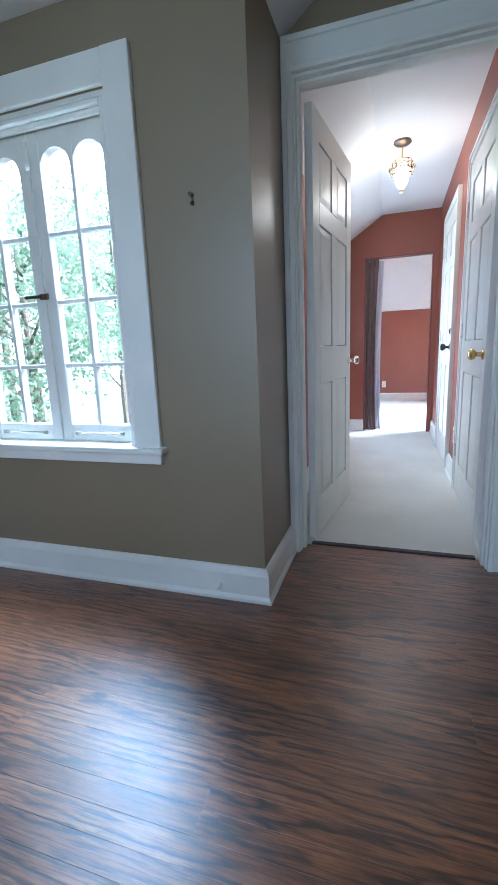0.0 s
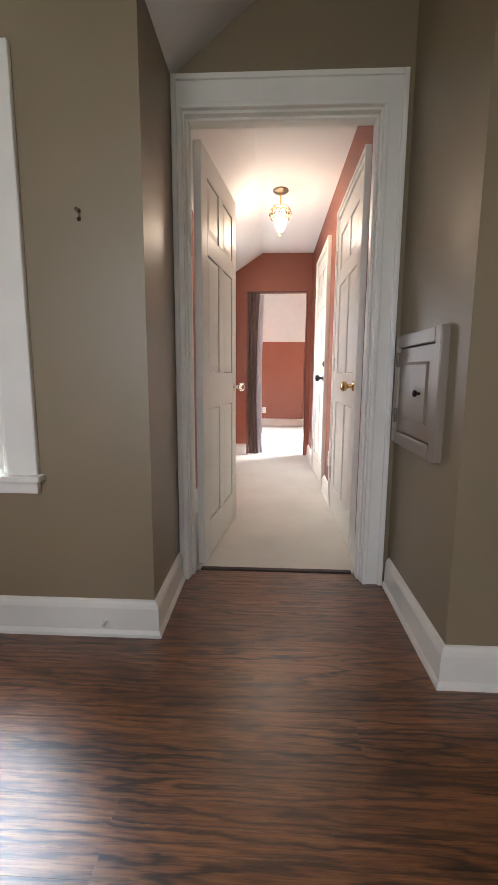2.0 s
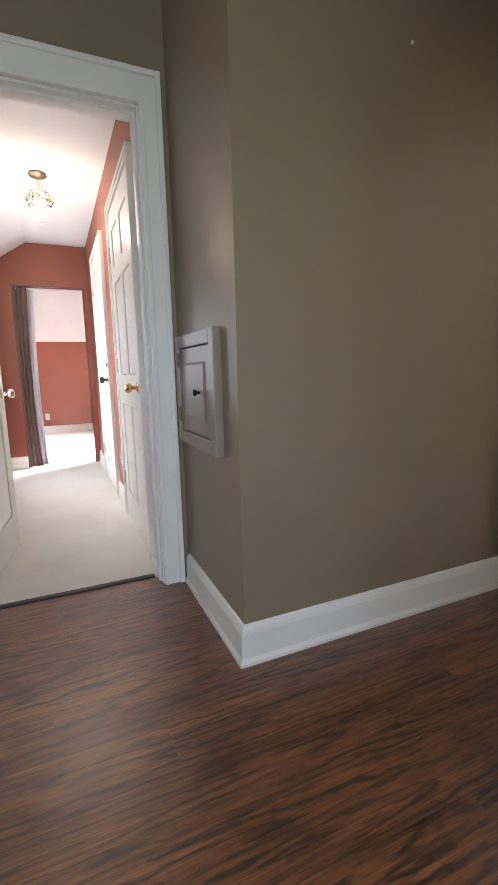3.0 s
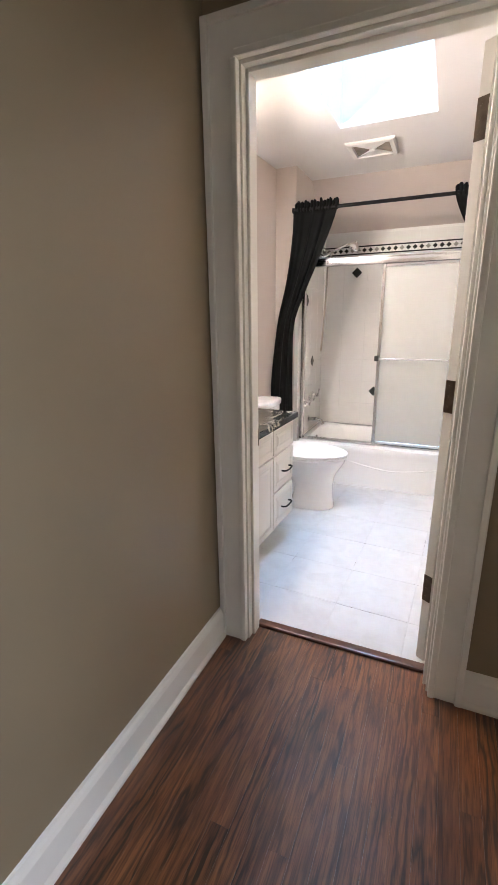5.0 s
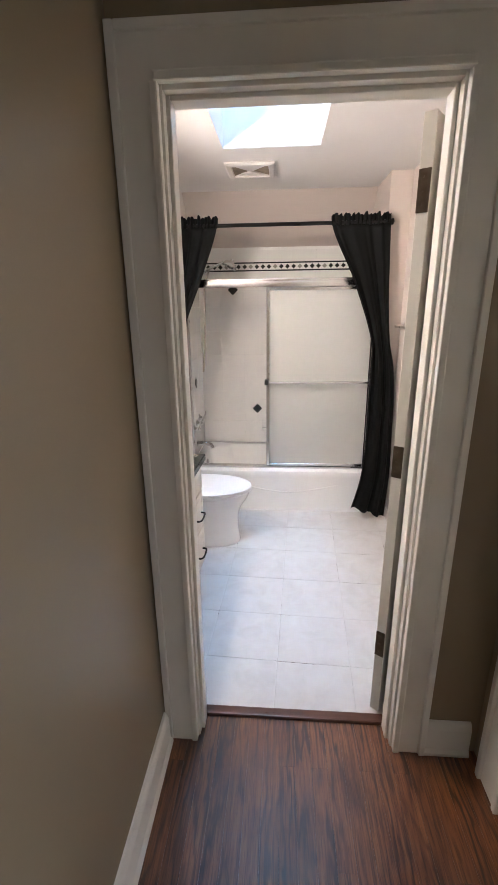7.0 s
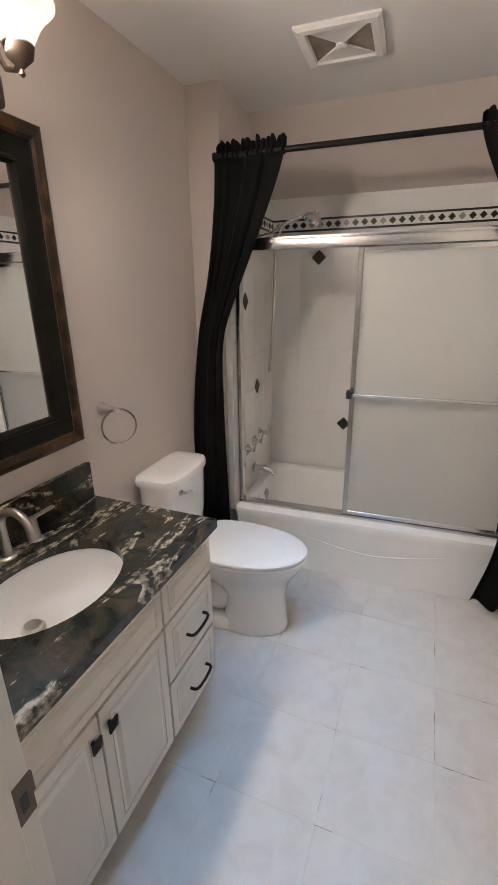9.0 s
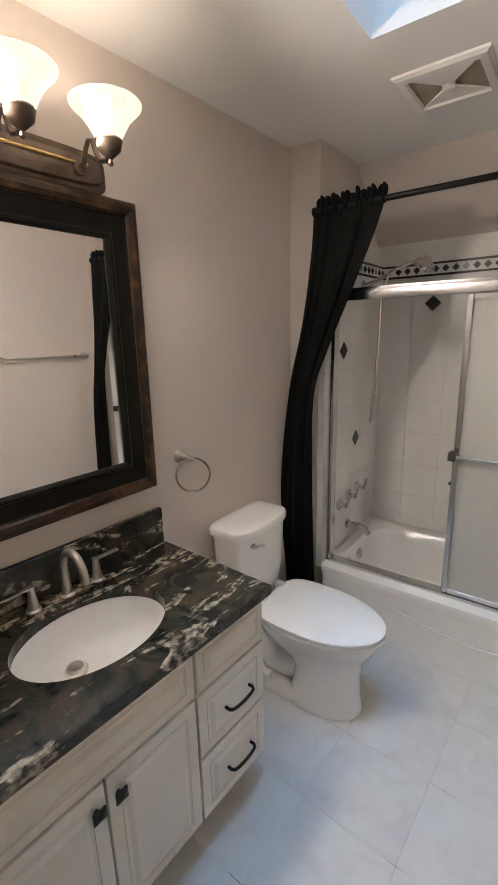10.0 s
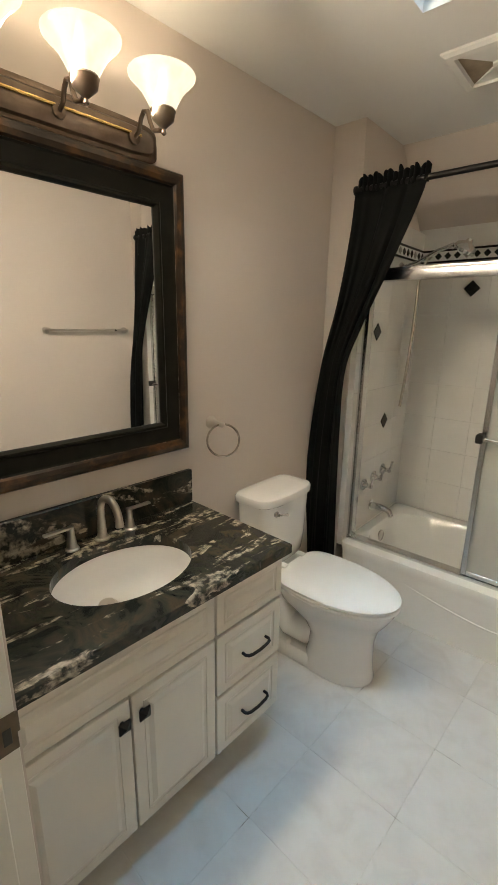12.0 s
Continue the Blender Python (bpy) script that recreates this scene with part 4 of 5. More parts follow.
# ---- bathroom: bath alcove ----
tub = thing("bathtub", "white enamelled alcove bathtub with a moulded apron", "bathtub")
TX0, TX1, TY0, TY1, TZ = -0.290, AX1 - 0.012, FRONT, BW - 0.012, 0.342
cx, cy, hx, hy = (TX0 + TX1) / 2, (TY0 + TY1) / 2, (TX1 - TX0) / 2, (TY1 - TY0) / 2
bm = nb()
loft(bm, [ring_of(cx, cy, 0.0, hx, hy, 40, 96), ring_of(cx, cy, 0.03, hx, hy, 40, 96), ring_of(cx, cy, 0.267, hx, hy, 40, 96), ring_of(cx, cy, 0.285, hx + 0.002, hy + 0.004, 40, 96), ring_of(cx, cy, TZ - 0.02, hx + 0.004, hy + 0.012, 40, 96), ring_of(cx, cy, TZ - 0.005, hx + 0.002, hy + 0.008, 36, 96), ring_of(cx, cy, TZ, hx - 0.008, hy - 0.004, 30, 96),
          ring_of(cx, cy, TZ, hx - 0.055, hy - 0.075, 7, 96), ring_of(cx, cy, TZ - 0.012, hx - 0.068, hy - 0.088, 6, 96), ring_of(cx, cy, 0.2, hx - 0.10, hy - 0.12, 5, 96), ring_of(cx, cy, 0.09, hx - 0.14, hy - 0.16, 4, 96), ring_of(cx, cy, 0.07, hx - 0.2, hy - 0.22, 4, 96)])
part("shell", bm, ACRYL, tub, "", True)
bm = nb()
pts = []
for i in range(41):
    s = i / 40
    x = 0.05 + 0.86 * s
    z = 0.235 - 0.075 * (1 - abs(2 * s - 1) ** 1.5)
    pts.append((x, FRONT + 0.001, z))
tube(bm, pts, [0.0042 * min(1, 6 * i / 40, 6 * (40 - i) / 40) + 0.0008 for i in range(41)], 10)
part("apron_relief", bm, ACRYL, tub, "", True)

# wall tiles: plain field, accent diamonds, border band
TILE_TOP = 2.02
tile_back = thing("tile_wall_back", "white glazed wall tiles with a black border", "wall tiles", None, "", "structure")
tile_left = thing("tile_wall_left", "white glazed wall tiles beside the tub taps", "wall tiles", None, "", "structure")
tile_right = thing("tile_wall_right", "white glazed wall tiles at the foot of the tub", "wall tiles", None, "", "structure")
tp = 0.204


def tile_mesh(w, h, mat, name):
    bm = nb()
    box(bm, 0, w - 0.0010, 0, 0.004, 0, h - 0.0010, 0.0006, 1)
    me = bpy.data.meshes.new(name)
    bmesh.ops.recalc_face_normals(bm, faces=bm.faces)
    bm.to_mesh(me)
    bm.free()
    me.materials.append(mat)
    return me


rows_z = [TZ + i * tp for i in range(7)]
big_tile = tile_mesh(tp, tp, WTILE, "wall_tile")
top_h, band0, band1 = TILE_TOP - 1.925, 1.853, 1.925
last_h = band0 - (TZ + 7 * tp)
low_tile = tile_mesh(tp, last_h, WTILE, "wall_tile")
cap_tile = tile_mesh(tp, top_h, WTILE, "wall_tile")
AW = AX1 - AX0


def tile_run(parent, origin, rz, count, cut):
    """Columns of tiles along a wall; the last one is cut to fit."""
    base = pose(*origin, 0, 0, rz)
    cut_meshes = {}
    for i in range(count + 1):
        w = tp if i < count else cut
        if w < 0.01:
            continue
        for z, h, me in [(z, tp, big_tile) for z in rows_z] + [(TZ + 7 * tp, last_h, low_tile), (band1, top_h, cap_tile)]:
            if w != tp:
                key = round(h, 4)
                if key not in cut_meshes:
                    cut_meshes[key] = tile_mesh(w, h, WTILE, "wall_tile")
                me = cut_meshes[key]
            ob = new("wall_tile", me)
            ob.matrix_world = base @ pose(i * tp, 0, z)
            ob.parent = parent


n_back = int(AW / tp)
tile_run(tile_back, (AX1, BW - 0.001, 0), 180, n_back, AW - n_back * tp)
side = BW - WING
n_side = int(side / tp)
tile_run(tile_left, (-0.301, BW, 0), -90, n_side, side - n_side * tp)
tile_run(tile_right, (AX1 - 0.001, WING, 0), 90, n_side, side - n_side * tp)


def band(parent, origin, rz, length, back):
    base = pose(*origin, 0, 0, rz)
    bm = nb()
    box(bm, 0, length, 0, 0.006, band0, band1)
    o = part("border_strip", bm, PLASTIC, parent, "white border strip")
    o.matrix_world = base
    bm = nb()
    box(bm, 0, length, 0.0, 0.010, band0, band0 + 0.011, 0.001, 1)
    box(bm, 0, length, 0.0, 0.010, band1 - 0.011, band1, 0.001, 1)
    o = part("border_edge", bm, BTILE, parent, "thin black border edges")
    o.matrix_world = base
    n = int(length / 0.05)
    zc, r = (band0 + band1) / 2, 0.0195
    bm = nb()
    q = [bm.verts.new((sx, 0.0095, sz)) for sx, sz in ((r, 0), (0, r), (-r, 0), (0, -r))]
    p = [bm.verts.new((sx, 0.004, sz)) for sx, sz in ((r, 0), (0, r), (-r, 0), (0, -r))]
    bm.faces.new(q)
    for i in range(4):
        bm.faces.new((p[i], p[(i + 1) % 4], q[(i + 1) % 4], q[i]))
    bmesh.ops.recalc_face_normals(bm, faces=bm.faces)
    meshes = []
    for mt in (BTILE, GTILE):
        me = bpy.data.meshes.new("border_diamond")
        bm.to_mesh(me)
        me.materials.append(mt)
        meshes.append(me)
    bm.free()
    for i in range(n):
        ob = new("border_diamond", meshes[0 if i % 2 else (1 if i % 4 else 0)])
        ob.matrix_world = base @ pose((i + 0.5) * length / n, 0, zc)
        ob.parent = parent


band(tile_back, (AX1, BW - 0.001, 0), 180, AW, True)
band(tile_left, (-0.301, BW, 0), -90, side, False)
band(tile_right, (AX1 - 0.001, WING, 0), 90, side, False)


def diamond(parent, m, r=0.045):
    bm = nb()
    p = [bm.verts.new((sx, 0.006, sz)) for sx, sz in ((r, 0), (0, r), (-r, 0), (0, -r))]
    q = [bm.verts.new((sx * 0.96, 0.0105, sz * 0.96)) for sx, sz in ((r, 0), (0, r), (-r, 0), (0, -r))]
    bm.faces.new(q)
    for i in range(4):
        bm.faces.new((p[i], p[(i + 1) % 4], q[(i + 1) % 4], q[i]))
    o = part("accent_diamond", bm, BTILE, parent, "black diamond accent tile")
    o.matrix_world = m


for x, z in ((-0.002, 1.707), (0.205, 0.664), (0.838, 1.2), (0.83, 1.707)):
    diamond(tile_back, pose(x, BW - 0.001, z, 0, 0, 180))
for y, z in ((2.182, 1.466), (2.376, 0.96)):
    diamond(tile_left, pose(-0.301, y, z, 0, 0, -90))

# sliding shower doors
sd = thing("shower_door", "chrome framed sliding shower doors with obscure glass", "shower door")
SY = 2.03
bm = nb()
box(bm, TX0, TX1, SY - 0.03, SY + 0.03, 1.702, 1.752, 0.006, 2)
box(bm, TX0, TX1, SY - 0.034, SY + 0.034, 1.742, 1.757, 0.004, 2)
part("header_rail", bm, ALU, sd, "", True)
bm = nb()
box(bm, TX0, TX1, SY - 0.028, SY + 0.028, TZ, TZ + 0.018, 0.004, 2)
part("bottom_track", bm, ALU, sd, "", True)
for a, b in ((TX0, TX0 + 0.03), (TX1 - 0.03, TX1)):
    bm = nb()
    box(bm, a, b, SY - 0.026, SY + 0.026, TZ + 0.018, 1.702, 0.004, 2)
    part("wall_jamb", bm, ALU, sd, "", True)


def glass_leaf(x0, x1, y, bar):
    z0, z1, f = TZ + 0.02, 1.70, 0.024
    bm = nb()
    box(bm, x0, x0 + f, y - 0.009, y + 0.009, z0, z1, 0.003, 1)
    box(bm, x1 - f, x1, y - 0.009, y + 0.009, z0, z1, 0.003, 1)
    box(bm, x0 + f, x1 - f, y - 0.009, y + 0.009, z0, z0 + f, 0.003, 1)
    box(bm, x0 + f, x1 - f, y - 0.009, y + 0.009, z1 - f, z1, 0.003, 1)
    leaf = part("door_panel", bm, ALU, sd, "chrome framed glass panel")
    g = part("glass", box(nb(), x0 + f - 0.004, x1 - f + 0.004, y - 0.003, y + 0.003, z0 + f - 0.004, z1 - f + 0.004), FROST, leaf, "obscure frosted glass")
    g.visible_shadow = False
    if bar:
        bm = nb()
        tube(bm, [(x0 + 0.02, y - 0.045, 1.032), (x1 - 0.02, y - 0.045, 1.032)], 0.008, 12)
        part("towel_bar", bm, ALU, leaf, "", True)
        for xx in (x0 + 0.002, x1 - 0.006):
            bm = nb()
            box(bm, xx - 0.014, xx + 0.014, y - 0.058, y - 0.008, 1.014, 1.052, 0.003, 1)
            part("bar_bracket", bm, RUBBER, leaf, "black plastic bracket")


glass_leaf(0.312, 1.08, SY - 0.014, True)
glass_leaf(0.33, 1.085, SY + 0.014, False)

# tub taps and spout
taps = thing("tub_taps", "three chrome lever taps and spout on the tile wall", "taps")
XW = -0.292
for y, z in ((2.17, 0.615), (2.29, 0.632), (2.41, 0.65)):
    bm = nb()
    lathe(bm, [(0.034, 0), (0.035, 0.006), (0.02, 0.014), (0.012, 0.03), (0.016, 0.045), (0.014, 0.055), (0.004, 0.058)], (XW, y, z), 22, "x")
    tube(bm, [(XW + 0.048, y, z), (XW + 0.056, y, z + 0.025), (XW + 0.06, y + 0.004, z + 0.06)], [0.008, 0.006, 0.009], 10)
    part("tap", bm, CHROME, taps, "", True)
bm = nb()
lathe(bm, [(0.03, 0), (0.032, 0.006), (0.018, 0.012)], (XW, 2.29, 0.452), 22, "x")
tube(bm, [(XW, 2.29, 0.452), (XW + 0.07, 2.29, 0.454), (XW + 0.12, 2.29, 0.442), (XW + 0.135, 2.29, 0.414)], [0.02, 0.019, 0.017, 0.015], 14)
part("spout", bm, CHROME, taps, "", True)
bm = nb()
lathe(bm, [(0.036, 0), (0.036, 0.008), (0.03, 0.012), (0.004, 0.014)], (TX0 + 0.078, 2.29, 0.275), 22, "x")
part("overflow_plate", bm, CHROME, tub, "chrome overflow plate", True)

sh = thing("shower_head", "chrome shower head on a bent arm", "shower head")
bm = nb()
lathe(bm, [(0.03, 0), (0.03, 0.006), (0.012, 0.012)], (XW, 2.40, 1.80), 20, "x")
tube(bm, [(XW, 2.40, 1.80), (XW + 0.08, 2.41, 1.825), (XW + 0.17, 2.43, 1.875), (XW + 0.25, 2.45, 1.905)], 0.010, 12)
part("arm", bm, CHROME, sh, "", True)
bm = nb()
lathe(bm, [(0.012, 0.045), (0.02, 0.03), (0.05, 0.014), (0.06, -0.008), (0.056, -0.022), (0.01, -0.024)], (0, 0, 0), 24)
o = part("head", bm, CHROME, sh, "", True)
o.matrix_world = pose(XW + 0.30, 2.46, 1.885, 0, 30, 0)
bm = nb()
hose = [(XW + 0.14, 2.40, 1.85)]
for i in range(1, 30):
    s = i / 29
    hose.append((XW + 0.07 + 0.02 * math.cos(s * 6.28), 2.44 + 0.02 * math.sin(math.pi * s), 1.82 - 0.78 * math.sin(math.pi * s * 0.985)))
tube(bm, hose, 0.008, 8)
part("hose", bm, STEEL, sh, "hanging metal hose", True)
dish = thing("soap_dish", "white ceramic soap dish on the tile wall", "soap dish")
bm = nb()
box(bm, 0.25, 0.36, BW - 0.075, BW - 0.009, 0.47, 0.485, 0.006, 2)
box(bm, 0.25, 0.36, BW - 0.02, BW - 0.009, 0.485, 0.56, 0.004, 2)
part("dish", bm, PORC, dish, "", True)

# curtain rod and curtains
rod = thing("curtain_rod", "black metal curtain rod above the bath", "curtain rod")
RY, RZ = 1.935, 2.088
bm = nb()
tube(bm, [(-0.33, RY, RZ), (1.12, RY, RZ)], 0.0125, 16)
part("tube", bm, BLACKMETAL, rod, "", True)
for x, s in ((-0.33, -1), (1.12, 1)):
    bm = nb()
    lathe(bm, [(0.013, 0), (0.02, s * 0.006), (0.02, s * 0.016), (0.006, s * 0.022)], (x, RY, RZ), 16, "x")
    tube(bm, [(x - s * 0.02, RY, RZ), (x - s * 0.02, WING, RZ)], 0.007, 8)
    part("bracket", bm, BLACKMETAL, rod, "", True)


def lerp_at(table, z):
    """A smooth curve through (height, place) pairs that run downwards."""
    n = len(table)
    for i in range(n - 1):
        (z0, v0), (z1, v1) = table[i], table[i + 1]
        if z1 <= z <= z0:
            a, b = table[max(i - 1, 0)], table[min(i + 2, n - 1)]
            m0 = (v1 - a[1]) / (z1 - a[0])
            m1 = (b[1] - v0) / (b[0] - z0)
            h = z1 - z0
            s = (z - z0) / h
            return (2 * s ** 3 - 3 * s * s + 1) * v0 + (s ** 3 - 2 * s * s + s) * h * m0 + (3 * s * s - 2 * s ** 3) * v1 + (s ** 3 - s * s) * h * m1
    return table[-1][1] if z < table[-1][0] else table[0][1]


def curtain(name, left, right, z_bot, label, seed, hem, lean=0.0):
    c = thing(name, label, "curtain", None, "bath curtains")
    r = random.Random(seed)
    ph = [r.uniform(0, 6.28) for _ in range(6)]
    cols, rows = 150, 70
    for nm, za, zb in (("panel", 2.075, z_bot), ("header", 2.138, 2.07)):
        bm = nb()
        grid = []
        nr = rows if nm == "panel" else 8
        for j in range(nr + 1):
            t = j / nr
            row = []
            for i in range(cols + 1):
                s = i / cols
                z = za + (zb - za) * t
                if nm == "header":
                    z += (0.005 * math.sin(s * 88 + ph[3]) + 0.006 * math.sin(s * 37 + ph[4]) + 0.005 * math.sin(s * 59 + ph[1])) * (1 - t)
                else:
                    z += hem * (s - 0.5) * t ** 8 + 0.008 * math.sin(s * 16 + ph[2]) * t ** 10
                a, b = lerp_at(left, z), lerp_at(right, z)
                w = b - a
                x = a + w * s
                gather = min(1.0, 0.36 / max(w, 0.1))
                wob = s + 0.045 * math.sin(s * 9 + ph[5]) + 0.02 * math.sin(s * 23 + ph[2] + 2.2 * t)
                fold = (0.002 + 0.003 * gather * t) * math.sin(wob * 37 + ph[0] + 1.6 * math.sin(2.3 * t + s * 7)) + 0.014 * math.sin(wob * 14 + ph[1] + t * 1.9) + 0.006 * (1 - t) * math.sin(wob * 29 + ph[3] + 5 * t * s)
                if nm == "header":
                    fold = 0.009 * math.sin(s * 88 + ph[0]) + 0.006 * math.sin(s * 37)
                    y = RY - 0.004 + fold
                else:
                    top = min(1.0, t * 9)
                    y = RY - 0.016 * top - 0.012 * (1 - top) + fold * (0.45 + 0.55 * top) - 0.02 * math.sin(math.pi * min(1, t * 1.1)) - lean * t * t
                row.append(bm.verts.new((x, min(y, WING - 0.012), z)))
            grid.append(row)
        for j in range(nr):
            for i in range(cols):
                bm.faces.new((grid[j][i], grid[j][i + 1], grid[j + 1][i + 1], grid[j + 1][i]))
        o = part(nm, bm, CLOTH, c, "ruffled header on the rod" if nm == "header" else "", True)
        md = o.modifiers.new("thick", "SOLIDIFY")
        md.thickness = 0.003
    return c


curtain("bath_curtain", [(2.2, -0.335), (1.9, -0.335), (1.6, -0.372), (1.3, -0.438), (0.8, -0.495), (0.1, -0.52)],
        [(2.2, -0.005), (2.05, -0.02), (1.75, -0.13), (1.5, -0.235), (1.3, -0.305), (1.0, -0.318), (0.1, -0.315)], 0.05, "black curtain gathered to one side beside the toilet", 3, 0.02)
curtain("bath_curtain", [(2.2, 0.735), (2.05, 0.75), (1.74, 0.895), (1.34, 1.035), (1.15, 1.045), (0.92, 1.045), (0.685, 1.045), (0.33, 1.02), (0.05, 0.95)],
        [(2.2, 1.115), (1.9, 1.125), (1.6, 1.14), (1.34, 1.165), (1.15, 1.205), (0.92, 1.225), (0.685, 1.23), (0.33, 1.235), (0.02, 1.215)], 0.06, "black curtain tied back, flaring at its hem", 5, -0.08, 0.09)

# ---- vanity ----
VY0, VY1, VX = 0.128, 1.035, -0.035
van = thing("vanity_cabinet", "ivory bathroom vanity cabinet with raised panel fronts", "vanity")
bm = nb()
for b_ in ((LW + 0.002, VX, VY0, VY0 + 0.018, 0.135, 0.755), (LW + 0.002, VX, VY1 - 0.018, VY1, 0.135, 0.755), (LW + 0.002, VX, VY0 + 0.018, VY1 - 0.018, 0.135, 0.153), (LW + 0.002, LW + 0.012, VY0 + 0.018, VY1 - 0.018, 0.153, 0.755), (VX - 0.018, VX, VY0 + 0.018, VY1 - 0.018, 0.153, 0.755)):
    box(bm, *b_, 0.001, 1)
part("carcass", bm, CABINET, van)
bm = nb()
box(bm, LW + 0.002, VX - 0.09, VY0 + 0.004, VY1 - 0.03, 0.0, 0.135)
part("toe_kick", bm, CABINET, van)


def front(name, y0, y1, z0, z1, parent, knob=None, pull=False, rim=0.045):
    """A cabinet front standing on x = VX, facing +x."""
    bm = nb()
    box(bm, VX, VX + 0.017, y0, y1, z0, z1, 0.004, 2)
    d = part(name, bm, CABINET, parent)
    bm = nb()
    # sunk groove frame and raised field, turned to face +x
    raised_panel(bm, y0 + rim, y1 - rim, z0 + rim, z1 - rim, -0.0165, -0.0235, 0.014)
    bm.transform(Matrix(((0, -1, 0, VX), (1, 0, 0, 0), (0, 0, 1, 0), (0, 0, 0, 1))))
    part("raised_panel", bm, CABINET, d)
    bm = nb()
    e, w = rim - 0.012, 0.004
    for a, b, c, f in ((y0 + e, y0 + e + w, z0 + e, z1 - e), (y1 - e - w, y1 - e, z0 + e, z1 - e), (y0 + e + w, y1 - e - w, z0 + e, z0 + e + w), (y0 + e + w, y1 - e - w, z1 - e - w, z1 - e)):
        box(bm, VX + 0.0165, VX + 0.0195, a, b, c, f, 0.001, 1)
    part("bead", bm, CABINET, d)
    if knob:
        bm = nb()
        ky, kz = knob
        lathe(bm, [(0.006, 0), (0.006, 0.016)], (VX + 0.017, ky, kz), 12, "x")
        r = 0.016
        a = [bm.verts.new((VX + 0.031, ky + u, kz + v)) for u, v in ((-r, -r), (r, -r), (r, r), (-r, r))]
        b = [bm.verts.new((VX + 0.035, ky + u, kz + v)) for u, v in ((-r, -r), (r, -r), (r, r), (-r, r))]
        apex = bm.verts.new((VX + 0.043, ky, kz))
        bm.faces.new(a)
        for i in range(4):
            j = (i + 1) % 4
            bm.faces.new((a[i], a[j], b[j], b[i]))
            bm.faces.new((b[i], b[j], apex))
        part("knob", bm, IRON, d, "square black iron knob")
    if pull:
        bm = nb()
        yc, zc, L = (y0 + y1) / 2 + 0.01, (z0 + z1) / 2, 0.055
        x0 = VX + 0.017
        tube(bm, [(x0, yc - L, zc), (x0 + 0.022, yc - L, zc), (x0 + 0.030, yc - L + 0.006, zc), (x0 + 0.033, yc - L + 0.02, zc - 0.002), (x0 + 0.034, yc, zc - 0.004), (x0 + 0.033, yc + L - 0.02, zc - 0.002), (x0 + 0.030, yc + L - 0.006, zc), (x0 + 0.022, yc + L, zc), (x0, yc + L, zc)], 0.0052, 8)
        for s in (-1, 1):
            lathe(bm, [(0.010, 0), (0.010, 0.003), (0.006, 0.005)], (x0, yc + s * L, zc), 12, "x")
        part("pull", bm, IRON, d, "black iron bar pull")
    return d


front("false_front", VY0 + 0.012, 0.722, 0.598, 0.748, van, rim=0.04)
front("door", VY0 + 0.012, 0.434, 0.145, 0.588, van, (0.408, 0.53))
front("door", 0.439, 0.722, 0.145, 0.588, van, (0.466, 0.53))
front("drawer", 0.73, 1.028, 0.598, 0.748, van, rim=0.04)
front("drawer", 0.73, 1.028, 0.374, 0.588, van, None, True)
front("drawer", 0.73, 1.028, 0.145, 0.364, van, None, True)

# granite top with an oval cut-out
top = thing("countertop", "dark veined granite vanity top with backsplash", "countertop")
CT, CB = 0.792, 0.758
SXC, SYC, SRX, SRY = -0.262, 0.585, 0.165, 0.215
X0, X1, Y0, Y1 = LW + 0.001, 0.004, 0.127, 1.05
bm = nb()
n = 64
inner_t, inner_b, outer_t, outer_b, outer_m = [], [], [], [], []
for i in range(n):
    a = 2 * math.pi * i / n
    c, s = math.cos(a), math.sin(a)
    k = min(((X1 - SXC) / c if c > 0 else (X0 - SXC) / c) if abs(c) > 1e-6 else 9, ((Y1 - SYC) / s if s > 0 else (Y0 - SYC) / s) if abs(s) > 1e-6 else 9)
    ox, oy = SXC + k * c, SYC + k * s
    inner_t.append(bm.verts.new((SXC + SRX * c, SYC + SRY * s, CT)))
    inner_b.append(bm.verts.new((SXC + SRX * c, SYC + SRY * s, CB)))
    outer_t.append((ox, oy))
corner = [math.atan2(y - SYC, x - SXC) % (2 * math.pi) for x, y in ((X1, Y1), (X0, Y1), (X0, Y0), (X1, Y0))]
for q, (x, y) in zip(corner, ((X1, Y1), (X0, Y1), (X0, Y0), (X1, Y0))):
    i = round(q / (2 * math.pi) * n) % n
    outer_t[i] = (x, y)
ot = [bm.verts.new((x - (0.004 if x > X1 - 1e-6 else 0), y - (0.004 if y > Y1 - 1e-6 else 0), CT)) for x, y in outer_t]
om = [bm.verts.new((x, y, CT - 0.004)) for x, y in outer_t]
ob_ = [bm.verts.new((x, y, CB)) for x, y in outer_t]
for i in range(n):
    j = (i + 1) % n
    bm.faces.new((inner_t[i], inner_t[j], ot[j], ot[i]))
    bm.faces.new((ot[i], ot[j], om[j], om[i]))
    bm.faces.new((om[i], om[j], ob_[j], ob_[i]))
    bm.faces.new((ob_[i], ob_[j], inner_b[j], inner_b[i]))
    bm.faces.new((inner_b[i], inner_b[j], inner_t[j], inner_t[i]))
part("slab", bm, GRANITE, top)
bm = nb()
box(bm, X0, X0 + 0.022, Y0, Y1, CT, CT + 0.135, 0.003, 1)
part("backsplash", bm, GRANITE, top)

